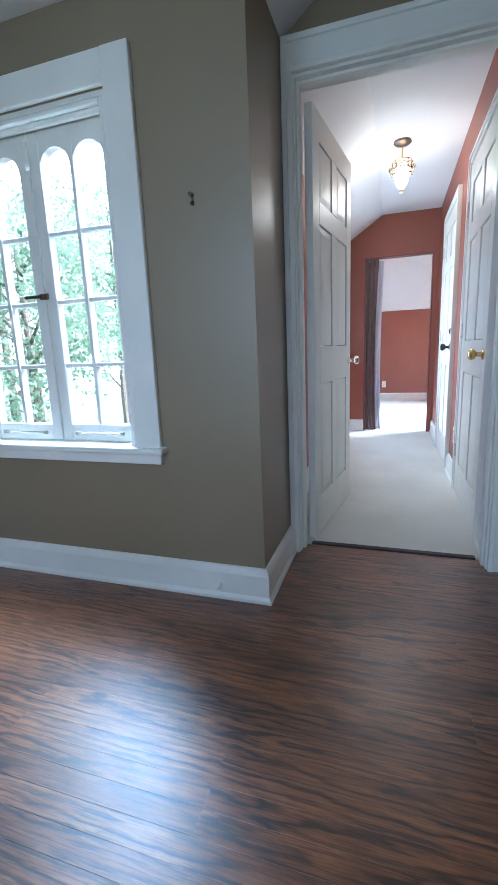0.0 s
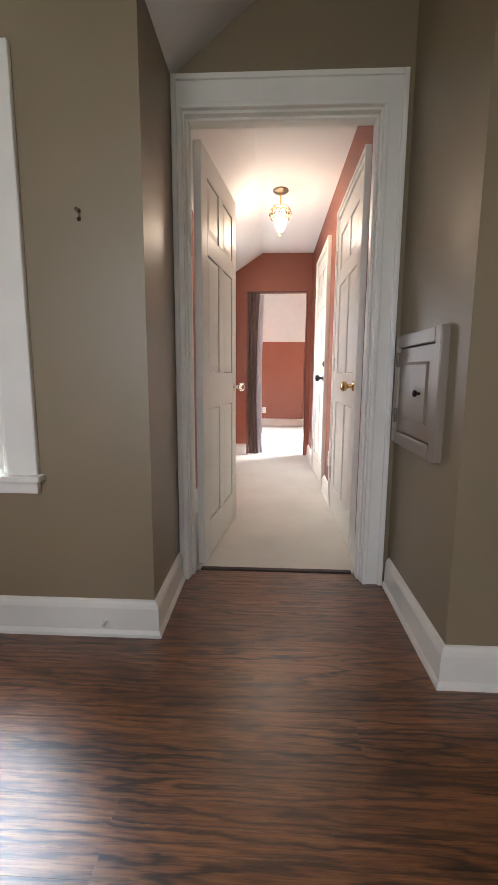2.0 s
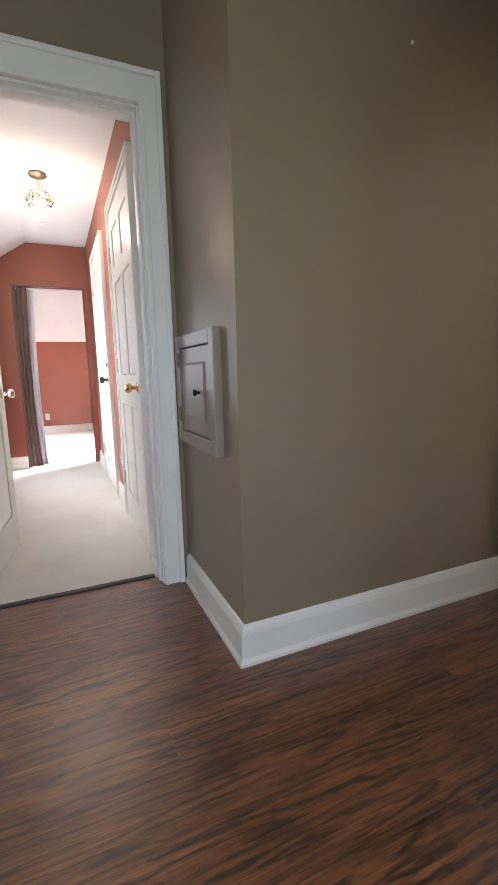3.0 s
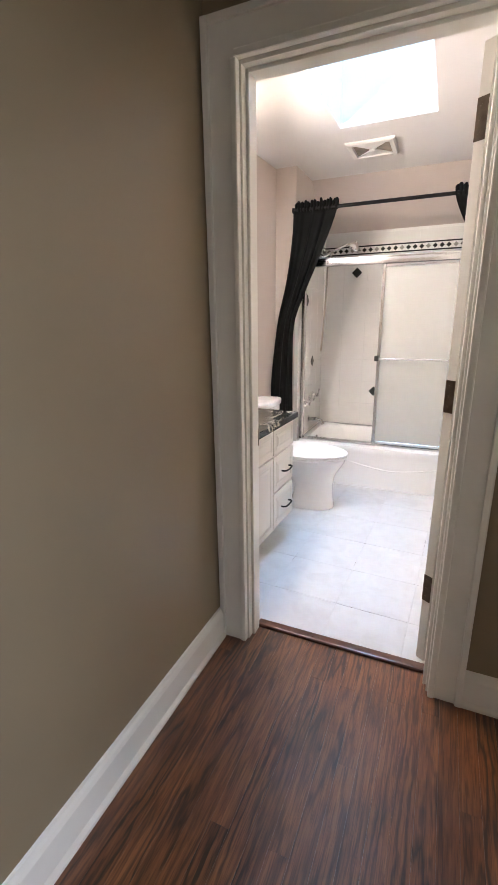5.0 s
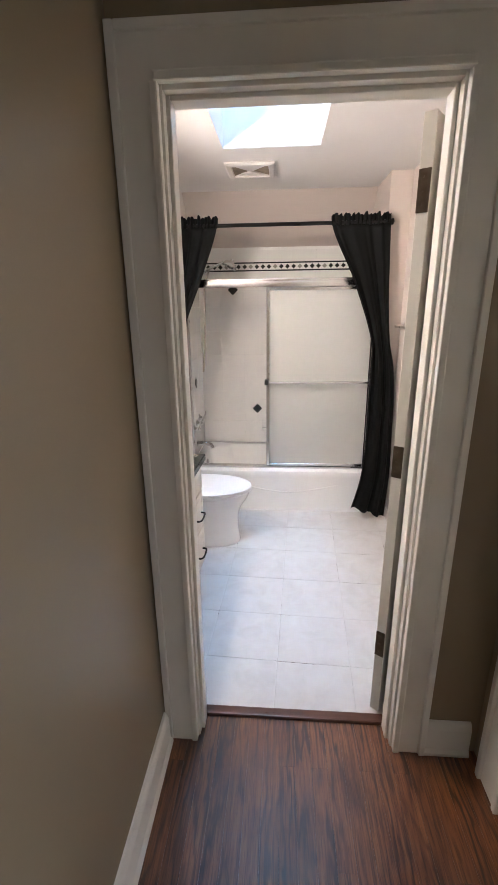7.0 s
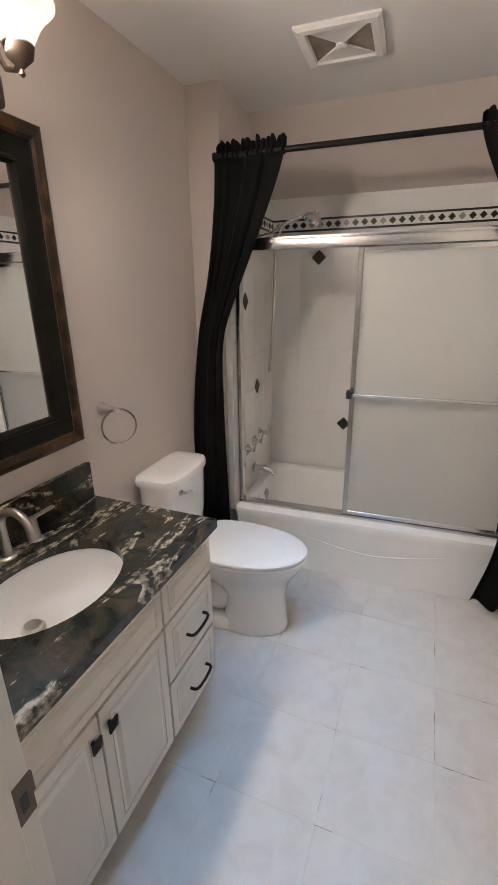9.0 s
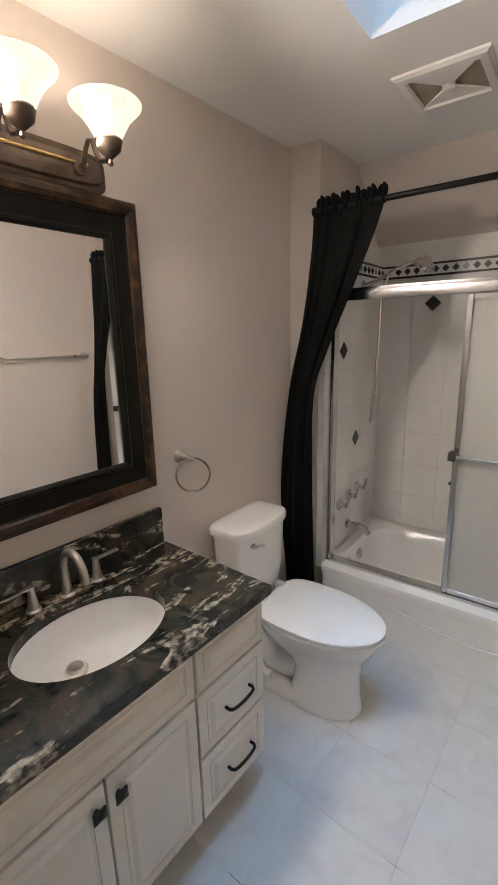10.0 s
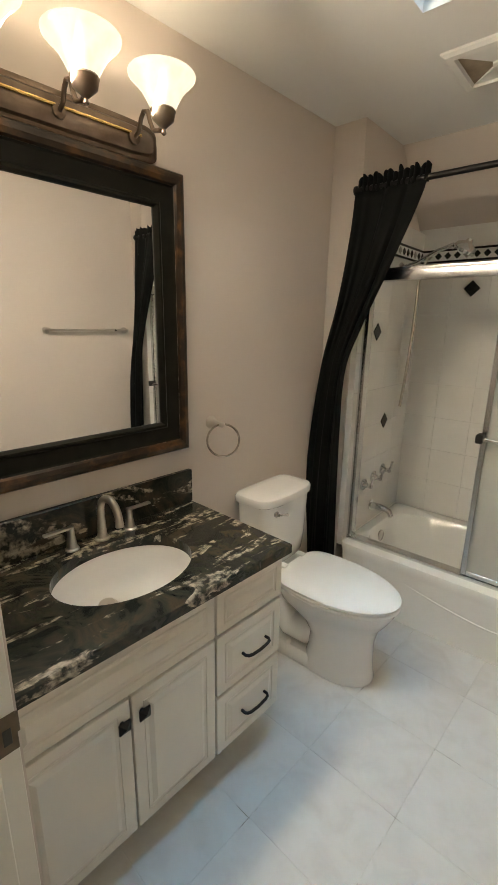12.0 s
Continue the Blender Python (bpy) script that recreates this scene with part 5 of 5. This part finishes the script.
sink = thing("sink_basin", "white oval undermount sink with a metal drain", "sink")
bm = nb()
prof = [(1.03, 0.0), (1.0, -0.006), (0.97, -0.04), (0.88, -0.085), (0.7, -0.115), (0.4, -0.128), (0.12, -0.132)]
inner = [ring_of(SXC, SYC, CB - 0.001 + h, SRX * k, SRY * k, 2.0, 56) for k, h in prof]
outer = [ring_of(SXC, SYC, CB - 0.001 + h - 0.01, SRX * k + 0.012, SRY * k + 0.012, 2.0, 56) for k, h in prof]
loft(bm, outer[::-1] + [ring_of(SXC, SYC, CB - 0.001, SRX * 1.06 + 0.012, SRY * 1.06 + 0.012, 2.0, 56)] + inner)
part("bowl", bm, PORC, sink, "", True)
bm = nb()
lathe(bm, [(0.034, 0.0), (0.034, 0.006), (0.027, 0.008), (0.026, 0.014), (0.022, 0.018), (0.002, 0.019)], (SXC - 0.072, SYC - 0.03, CB - 0.127), 24)
part("drain", bm, NICKEL, sink, "brushed metal pop-up drain", True)

fau = thing("faucet", "brushed nickel widespread faucet with arched spout", "faucet")
FX, FY = LW + 0.065, 0.625
bm = nb()
lathe(bm, [(0.025, 0), (0.025, 0.004), (0.018, 0.008), (0.0155, 0.02)], (FX, FY, CT), 24)
pts = [(FX, FY, CT), (FX, FY, CT + 0.085)] + arc((FX + 0.058, FY, CT + 0.10), 0.058, 180, 8, 14)
pts.append((FX + 0.119, FY, CT + 0.083))
rr = [0.0155, 0.0125] + [0.0122] * 15 + [0.0135]
tube(bm, pts, rr[:len(pts)], 16)
part("spout", bm, NICKEL, fau, "", True)
for y, s in ((FY - 0.105, -1), (FY + 0.105, 1)):
    bm = nb()
    lathe(bm, [(0.022, 0), (0.022, 0.004), (0.017, 0.008), (0.012, 0.045), (0.0105, 0.07), (0.0115, 0.078), (0.002, 0.080)], (FX, y, CT), 22)
    box(bm, FX - 0.0085, FX + 0.0085, min(y, y + s * 0.085), max(y, y + s * 0.085), CT + 0.071, CT + 0.079, 0.003, 2)
    part("handle", bm, NICKEL, fau, "", True)

# mirror
mir = thing("wall_mirror", "rectangular mirror in a wide dark wood frame", "mirror")
MY0, MY1, MZ0, MZ1, MX = 0.16, 1.035, 1.02, 1.98, LW


def frame_ring(bm, steps):
    """Mitred frame from rectangles (inset, proud)."""
    rows = []
    for inset, x in steps:
        rows.append([bm.verts.new((MX + x, y, z)) for y, z in ((MY0 + inset, MZ0 + inset), (MY1 - inset, MZ0 + inset), (MY1 - inset, MZ1 - inset), (MY0 + inset, MZ1 - inset))])
    for a, b in zip(rows, rows[1:]):
        for i in range(4):
            j = (i + 1) % 4
            bm.faces.new((a[i], a[j], b[j], b[i]))
    return bm


bm = frame_ring(nb(), [(0.0, 0.002), (0.0, 0.022), (0.006, 0.032), (0.014, 0.036), (0.026, 0.040), (0.040, 0.036), (0.046, 0.028)])
part("outer_moulding", bm, FRAMEWOOD, mir, "bronzed outer moulding")
FM2 = paint("black_brown_frame", (0.009, 0.0085, 0.006), 0.4, var=0.3, scale=20.0, bump=0.1)
bm = frame_ring(nb(), [(0.046, 0.0275), (0.052, 0.024), (0.098, 0.021), (0.104, 0.027), (0.112, 0.027), (0.118, 0.016), (0.120, 0.008)])
FM2.node_tree.nodes["Principled BSDF"].inputs["Specular IOR Level"].default_value = 0.15
part("inner_moulding", bm, FM2, mir, "black-brown inner moulding")
bm = nb()
box(bm, MX + 0.004, MX + 0.009, MY0 + 0.115, MY1 - 0.115, MZ0 + 0.115, MZ1 - 0.115)
part("mirror_glass", bm, MIRROR, mir, "clear silvered mirror glass")

# vanity light
vl = thing("vanity_light", "three-light bronze bar with lit alabaster shades", "wall lamp")
PZ = 2.035
bm = nb()
rows = []
for inset, x in ((0, 0.0), (0.0, 0.010), (0.008, 0.016), (0.018, 0.018), (0.024, 0.026), (0.05, 0.028)):
    rows.append([Vector((LW + x, p.x, p.y)) for p in ring_of(0.615, PZ, 0, 0.325 - inset, 0.058 - inset, 6, 48)])
loft(bm, rows)
part("back_plate", bm, BRONZE, vl, "", True)
bm = nb()
tube(bm, [(LW + 0.03, 0.36, PZ + 0.012), (LW + 0.03, 0.87, PZ + 0.012)], 0.005, 8)
part("bar", bm, BRASS, vl)
for y in (0.385, 0.615, 0.845):
    bm = nb()
    lathe(bm, [(0.018, 0.0), (0.018, 0.008), (0.008, 0.012)], (LW + 0.026, y, PZ), 16, "x")
    tube(bm, [(LW + 0.03, y, PZ), (LW + 0.055, y, PZ + 0.01), (LW + 0.07, y, PZ + 0.04), (LW + 0.085, y, PZ + 0.055), (LW + 0.105, y, PZ + 0.05), (LW + 0.115, y, PZ + 0.02), (LW + 0.13, y, PZ - 0.005), (LW + 0.16, y, PZ - 0.012), (LW + 0.175, y, PZ + 0.0)], 0.0065, 10)
    arm = part("arm", bm, BRONZE, vl, "scrolled bronze arm", True)
    cxs = LW + 0.178
    bm = nb()
    lathe(bm, [(0.002, -0.03), (0.008, -0.024), (0.005, -0.014), (0.016, -0.004), (0.030, 0.008), (0.034, 0.026), (0.036, 0.03), (0.034, 0.034), (0.02, 0.034)], (cxs, y, PZ), 24)
    part("cup", bm, BRONZE, arm, "", True)
    bm = nb()
    out = [(0.032, 0.032), (0.038, 0.042), (0.047, 0.058), (0.058, 0.076), (0.073, 0.093), (0.085, 0.103), (0.091, 0.110), (0.092, 0.116), (0.089, 0.119)]
    inn = [(r - 0.005, h) for r, h in out[::-1]]
    lathe(bm, out + inn, (cxs, y, PZ), 40, "z", False)
    s = part("shade", bm, SHADE, arm, "glowing bell-shaped alabaster glass shade", True)
    s.visible_shadow = False

# towel ring
tr = thing("towel_ring", "brushed nickel towel ring on the wall", "towel ring")
bm = nb()
lathe(bm, [(0.026, 0), (0.027, 0.004), (0.018, 0.014), (0.010, 0.05), (0.012, 0.075), (0.004, 0.085)], (LW, 1.17, 1.10), 22, "x")
part("post", bm, NICKEL, tr, "", True)
bm = nb()
tube(bm, [(LW + 0.072 + 0.04 * math.sin(2 * math.pi * i / 36), 1.175 + 0.052 * math.sin(2 * math.pi * i / 36), 1.102 - 0.068 + 0.068 * math.cos(2 * math.pi * i / 36)) for i in range(36)], 0.0042, 8, True)
part("ring", bm, STEEL, tr, "", True)

# towel bars on the opposite wall
for ya, yb in ((1.27, 1.86), (0.55, 0.96)):
    tb = thing("towel_bar", "nickel towel bar on the greige wall", "towel bar", None, "towel bars")
    bm = nb()
    tube(bm, [(RW - 0.055, ya, 1.435), (RW - 0.055, yb, 1.435)], 0.008, 12)
    part("bar", bm, NICKEL, tb, "", True)
    for y in (ya, yb):
        bm = nb()
        lathe(bm, [(0.024, 0), (0.024, -0.005), (0.012, -0.014), (0.010, -0.05), (0.014, -0.058), (0.006, -0.068)], (RW, y, 1.435), 20, "x")
        part("post", bm, NICKEL, tb, "", True)

for ob in (van, top, sink, fau, mir, vl, tr):
    ob.matrix_world = TURN
# the mirror hangs a degree out of line with the wall
mir.matrix_world = TURN @ Matrix.Translation((LW + 0.008, 0.6, 0)) @ pose(0, 0, 0, 0, 0, 1.25) @ Matrix.Translation((-LW, -0.6, 0))

# ---- toilet ----
toi = thing("toilet", "white two-piece porcelain toilet with its lid closed", "toilet")
TYC = 1.485


def eggring(z, x0, x1, ry, e=2.2, n=48):
    """An egg-shaped ring, blunter at the tank end."""
    pts = []
    cx_ = x0 + (x1 - x0) * 0.42
    for i in range(n):
        a = 2 * math.pi * i / n
        c, s = math.cos(a), math.sin(a)
        rx = (x1 - cx_) if c > 0 else (cx_ - x0)
        ee = 2.0 if c > 0 else e
        pts.append(Vector((cx_ + rx * math.copysign(abs(c) ** (2 / ee), c), TYC + ry * math.copysign(abs(s) ** (2 / ee), s), z)))
    return pts


bm = nb()
loft(bm, [eggring(0.0, -0.17, 0.146, 0.122, 3.5), eggring(0.012, -0.17, 0.149, 0.124, 3.5), eggring(0.03, -0.165, 0.144, 0.118, 3.2), eggring(0.10, -0.15, 0.137, 0.112, 2.8), eggring(0.18, -0.15, 0.135, 0.111, 2.6), eggring(0.235, -0.20, 0.145, 0.12, 2.5), eggring(0.27, -0.27, 0.16, 0.135, 2.5), eggring(0.31, -0.32, 0.188, 0.156, 2.5), eggring(0.355, -0.32, 0.212, 0.176, 2.6), eggring(0.375, -0.32, 0.215, 0.178, 2.6), eggring(0.382, -0.31, 0.208, 0.172, 2.6)])
part("bowl", bm, PORC, toi, "", True)
bm = nb()
loft(bm, [ring_of(-0.23, TYC, 0.0, 0.20, 0.120, 4, 40), ring_of(-0.23, TYC, 0.010, 0.202, 0.122, 4, 40), ring_of(-0.23, TYC, 0.045, 0.195, 0.112, 4, 40), ring_of(-0.23, TYC, 0.056, 0.185, 0.10, 4, 40)])
part("foot", bm, PORC, toi, "", True)
bm = nb()
tube(bm, [(-0.12, TYC, 0.19), (-0.19, TYC, 0.115), (-0.27, TYC, 0.105), (-0.35, TYC, 0.17), (-0.40, TYC, 0.27), (-0.42, TYC, 0.34)], [0.085, 0.085, 0.08, 0.08, 0.085, 0.09], 24)
part("trap_bend", bm, PORC, toi, "", True)
bm = nb()
loft(bm, [ring_of(-0.43, TYC, 0.0, 0.075, 0.095, 5, 40), ring_of(-0.43, TYC, 0.2, 0.07, 0.085, 4, 40), ring_of(-0.43, TYC, 0.30, 0.085, 0.13, 5, 40), ring_of(-0.43, TYC, 0.385, 0.092, 0.165, 6, 40), ring_of(-0.43, TYC, 0.405, 0.085, 0.155, 6, 40)])
part("trapway", bm, PORC, toi, "", True)
for s in (-1, 1):
    bm = nb()
    lathe(bm, [(0.016, 0), (0.016, 0.008), (0.011, 0.018), (0.002, 0.021)], (-0.235, TYC + s * 0.092, 0.054), 16)
    part("bolt_cap", bm, PLASTIC, toi, "", True)
bm = nb()
loft(bm, [eggring(0.383, -0.30, 0.222, 0.182, 2.6), eggring(0.386, -0.30, 0.228, 0.187, 2.6), eggring(0.396, -0.30, 0.228, 0.187, 2.6), eggring(0.400, -0.30, 0.222, 0.182, 2.6)])
part("seat", bm, PLASTIC, toi, "", True)
bm = nb()
loft(bm, [eggring(0.402, -0.295, 0.222, 0.182, 4.2), eggring(0.405, -0.295, 0.228, 0.187, 4.2), eggring(0.414, -0.295, 0.228, 0.187, 4.2), eggring(0.421, -0.29, 0.216, 0.176, 4.2), eggring(0.425, -0.27, 0.18, 0.14, 4.0)])
part("lid", bm, PLASTIC, toi, "closed white seat lid", True)
for s in (-1, 1):
    bm = nb()
    box(bm, -0.315, -0.275, TYC + s * 0.07 - 0.018, TYC + s * 0.07 + 0.018, 0.385, 0.43, 0.006, 2)
    part("seat_hinge", bm, PLASTIC, toi)
bm = nb()


def tankring(z, grow):
    pts = ring_of(-0.425, TYC + 0.012, z, 0.082 + grow, 0.172 + 1.3 * grow, 5.5, 56)
    for p in pts:
        if p.x > -0.425:
            p.x += 0.022 * max(0.0, 1 - ((p.y - TYC - 0.012) / 0.19) ** 2)
    return pts


loft(bm, [tankring(0.40, -0.018), tankring(0.415, -0.008), tankring(0.5, 0.0), tankring(0.715, 0.008)])
part("tank", bm, PORC, toi, "", True)
bm = nb()
loft(bm, [tankring(0.715, 0.012), tankring(0.72, 0.018), tankring(0.742, 0.019), tankring(0.752, 0.014), tankring(0.757, 0.0), tankring(0.760, -0.035)])
part("tank_lid", bm, PORC, toi, "", True)
bm = nb()
lathe(bm, [(0.014, 0), (0.014, 0.008), (0.008, 0.012), (0.008, 0.02)], (-0.326, TYC - 0.10, 0.68), 16, "x")
tube(bm, [(-0.308, TYC - 0.10, 0.68), (-0.302, TYC - 0.07, 0.674), (-0.300, TYC - 0.045, 0.666)], [0.008, 0.006, 0.007], 10)
part("flush_lever", bm, CHROME, toi, "chrome flush lever", True)

# ---- extractor fan ----
ven = thing("exhaust_fan", "white square ceiling exhaust fan with dark slots", "exhaust fan")
vx0, vx1, vy0, vy1 = 0.07, 0.372, 1.697, 2.0
bm = nb()
rows = []
for inset, z in ((0.0, CZ), (0.0, CZ - 0.008), (0.012, CZ - 0.016), (0.035, CZ - 0.018), (0.04, CZ - 0.006)):
    rows.append([Vector(p) for p in ((vx0 + inset, vy0 + inset, z), (vx1 - inset, vy0 + inset, z), (vx1 - inset, vy1 - inset, z), (vx0 + inset, vy1 - inset, z))])
loft(bm, rows, False, False)
part("frame", bm, PLASTIC, ven)
mx, my = (vx0 + vx1) / 2, (vy0 + vy1) / 2
# The slots are flat triangles in a darker brown-grey than the cover.
DARKV = paint("brown_grey_fan_slot", (0.30, 0.25, 0.19), 0.7, var=0.2, scale=20.0)
for k, pts in enumerate((((vx0 + 0.04, vy0 + 0.04), (vx0 + 0.04, vy1 - 0.04)), ((vx1 - 0.04, vy1 - 0.04), (vx1 - 0.04, vy0 + 0.04)))):
    bm = nb()
    a = [bm.verts.new((*p, CZ - 0.007)) for p in pts] + [bm.verts.new((mx, my, CZ - 0.004))]
    b = [bm.verts.new((v.co.x, v.co.y, CZ - 0.002)) for v in a]
    bm.faces.new(a)
    bm.faces.new(b[::-1])
    for i in range(3):
        bm.faces.new((a[i], a[(i + 1) % 3], b[(i + 1) % 3], b[i]))
    part("grille", bm, DARKV, ven, "dark brown-grey grille")
for pts in (((vx0 + 0.04, vy0 + 0.04), (vx1 - 0.04, vy0 + 0.04)), ((vx0 + 0.04, vy1 - 0.04), (vx1 - 0.04, vy1 - 0.04))):
    bm = nb()
    a = [bm.verts.new((*p, CZ - 0.010)) for p in pts] + [bm.verts.new((mx, my, CZ - 0.014))]
    b = [bm.verts.new((v.co.x, v.co.y, CZ - 0.002)) for v in a]
    bm.faces.new(a)
    bm.faces.new(b[::-1])
    for i in range(3):
        bm.faces.new((a[i], a[(i + 1) % 3], b[(i + 1) % 3], b[i]))
    part("cover", bm, PLASTIC, ven)
bm = nb()
lathe(bm, [(0.022, 0), (0.022, -0.012), (0.012, -0.017), (0.001, -0.018)], (mx, my, CZ - 0.008), 18)
part("hub", bm, PLASTIC, ven)


# ---- trees outside the window ----
def tree(name, x, y, h, spread, seed, leaves):
    t = thing(name, "leafy green garden tree beyond the window", "tree", None, "garden trees")
    r = random.Random(seed)
    base = Vector((x, y, -3.2))
    bm = nb()
    top = base + Vector((0.2, 0.1, h * 0.8))
    tube(bm, [base, base + Vector((0.05, 0, h * 0.3)), base + Vector((0.12, 0.08, h * 0.55)), top], [0.16, 0.13, 0.09, 0.03], 10)
    tips = []
    for i in range(16):
        a, s = r.uniform(0, 6.28), r.uniform(0.3, 0.75)
        p = base + Vector((0.1, 0.05, h * s))
        q = p + Vector((math.cos(a), math.sin(a), r.uniform(0.1, 0.7))) * spread * r.uniform(0.5, 1.0)
        mid = (p + q) / 2 + Vector((0, 0, 0.12))
        tube(bm, [p, mid, q], [0.05, 0.03, 0.01], 6)
        tips += [mid, q, q]
    part("trunk", bm, BARK, t)
    vs, fs = [], []
    for i in range(leaves):
        c = r.choice(tips) + Vector((r.gauss(0, 0.38), r.gauss(0, 0.38), r.gauss(0, 0.34)))
        u = Vector((r.gauss(0, 1), r.gauss(0, 1), r.gauss(0, 1))).normalized()
        w = u.cross(Vector((r.gauss(0, 1), r.gauss(0, 1), r.gauss(0, 1)))).normalized()
        L, B = r.uniform(0.05, 0.09), r.uniform(0.025, 0.045)
        k = len(vs)
        vs += [c - u * L, c + w * B, c + u * L, c - w * B]
        fs.append((k, k + 1, k + 2, k + 3))
    me = bpy.data.meshes.new("crown")
    me.from_pydata([tuple(v) for v in vs], [], fs)
    me.materials.append(LEAF)
    o = new("crown", me)
    o.parent = t


tree("garden_tree", -6.6, -9.4, 8.2, 2.6, 1, 6500)
tree("garden_tree", -9.0, -12.6, 10.2, 3.2, 2, 6500)
tree("garden_tree", -12.0, -15.0, 12.0, 3.8, 4, 6500)
tree("garden_tree", -11.5, -10.4, 10.0, 3.2, 6, 6500)
# ---- floor boards and tiles ----
tagged(scene.objects["subfloor_hall"])
floor_hall = thing("floor_hall", "dark stained narrow oak strip floor", "floor", None, "", "structure")
plank_cache = {}


def plank(length):
    key = round(length, 3)
    if key not in plank_cache:
        bm = nb()
        w, t, c = 0.0575, 0.012, 0.0003
        lo = [bm.verts.new((x, y, -t)) for x, y in ((0, 0), (w, 0), (w, key), (0, key))]
        mid = [bm.verts.new((x, y, -c)) for x, y in ((0, 0), (w, 0), (w, key), (0, key))]
        top = [bm.verts.new((x, y, 0)) for x, y in ((c, c), (w - c, c), (w - c, key - c), (c, key - c))]
        for a, b in ((lo, mid), (mid, top)):
            for i in range(4):
                j = (i + 1) % 4
                bm.faces.new((a[i], a[j], b[j], b[i]))
        bm.faces.new(top)
        me = bpy.data.meshes.new("plank")
        bmesh.ops.recalc_face_normals(bm, faces=bm.faces)
        bm.to_mesh(me)
        bm.free()
        me.materials.append(WOOD)
        plank_cache[key] = me
    return plank_cache[key]


rng = random.Random(7)
x = -0.783
while x < 2.58:
    y_lo, y_hi = (-2.29 if x < -0.28 else -4.0), (-1.28 if x < -0.06 else 0.095)
    if x > 1.15:
        y_hi = -1.29
    y = y_lo - rng.choice((0.0, 0.3, 0.6, 0.9)) * (1 if x > -0.28 else 0.3)
    while y < y_hi - 0.02:
        size = rng.choice((0.9, 1.2, 1.5, 1.8, 2.1))
        start = max(y, y_lo)
        end = min(y + size, y_hi)
        if end - start > 0.02:
            ob = new("plank", plank(end - start))
            ob.location = (x, start, rng.uniform(-0.0001, 0.0001))
            ob.parent = floor_hall
        y += size
    x += 0.0578

floor_bath = thing("floor_bath", "cream ceramic floor tiles with stained joints", "floor", None, "", "structure")
bm = nb()
TW, TH, J = 0.333, 0.322, 0.002
box(bm, 0, TW - J, 0, TH - J, -0.012, 0.0, 0.0012, 1)
tile_me = bpy.data.meshes.new("tile")
bm.to_mesh(tile_me)
bm.free()
tile_me.materials.append(FTILE)
bm = nb()
box(bm, 0, TW - J, 0, 0.285 - J, -0.012, 0.0, 0.0012, 1)
cut_me = bpy.data.meshes.new("tile")
bm.to_mesh(cut_me)
bm.free()
cut_me.materials.append(FTILE)
for i in range(-3, 3):
    for j in range(-2, 4):
        ob = new("tile", cut_me if j == -2 else tile_me)
        y = 0.708 + j * TH + J / 2 if j > -2 else 0.708 - TH - 0.285 + J / 2
        ob.location = (0.433 + i * TW + J / 2 + rng.uniform(-0.0006, 0.0006), y, rng.uniform(-0.0005, 0.0003))
        ob.parent = floor_bath
floor_bath.matrix_world = Matrix.Translation((0.433, 0.70, 0)) @ pose(0, 0, 0, 0, 0, -2.6) @ Matrix.Translation((-0.433, -0.70, 0))
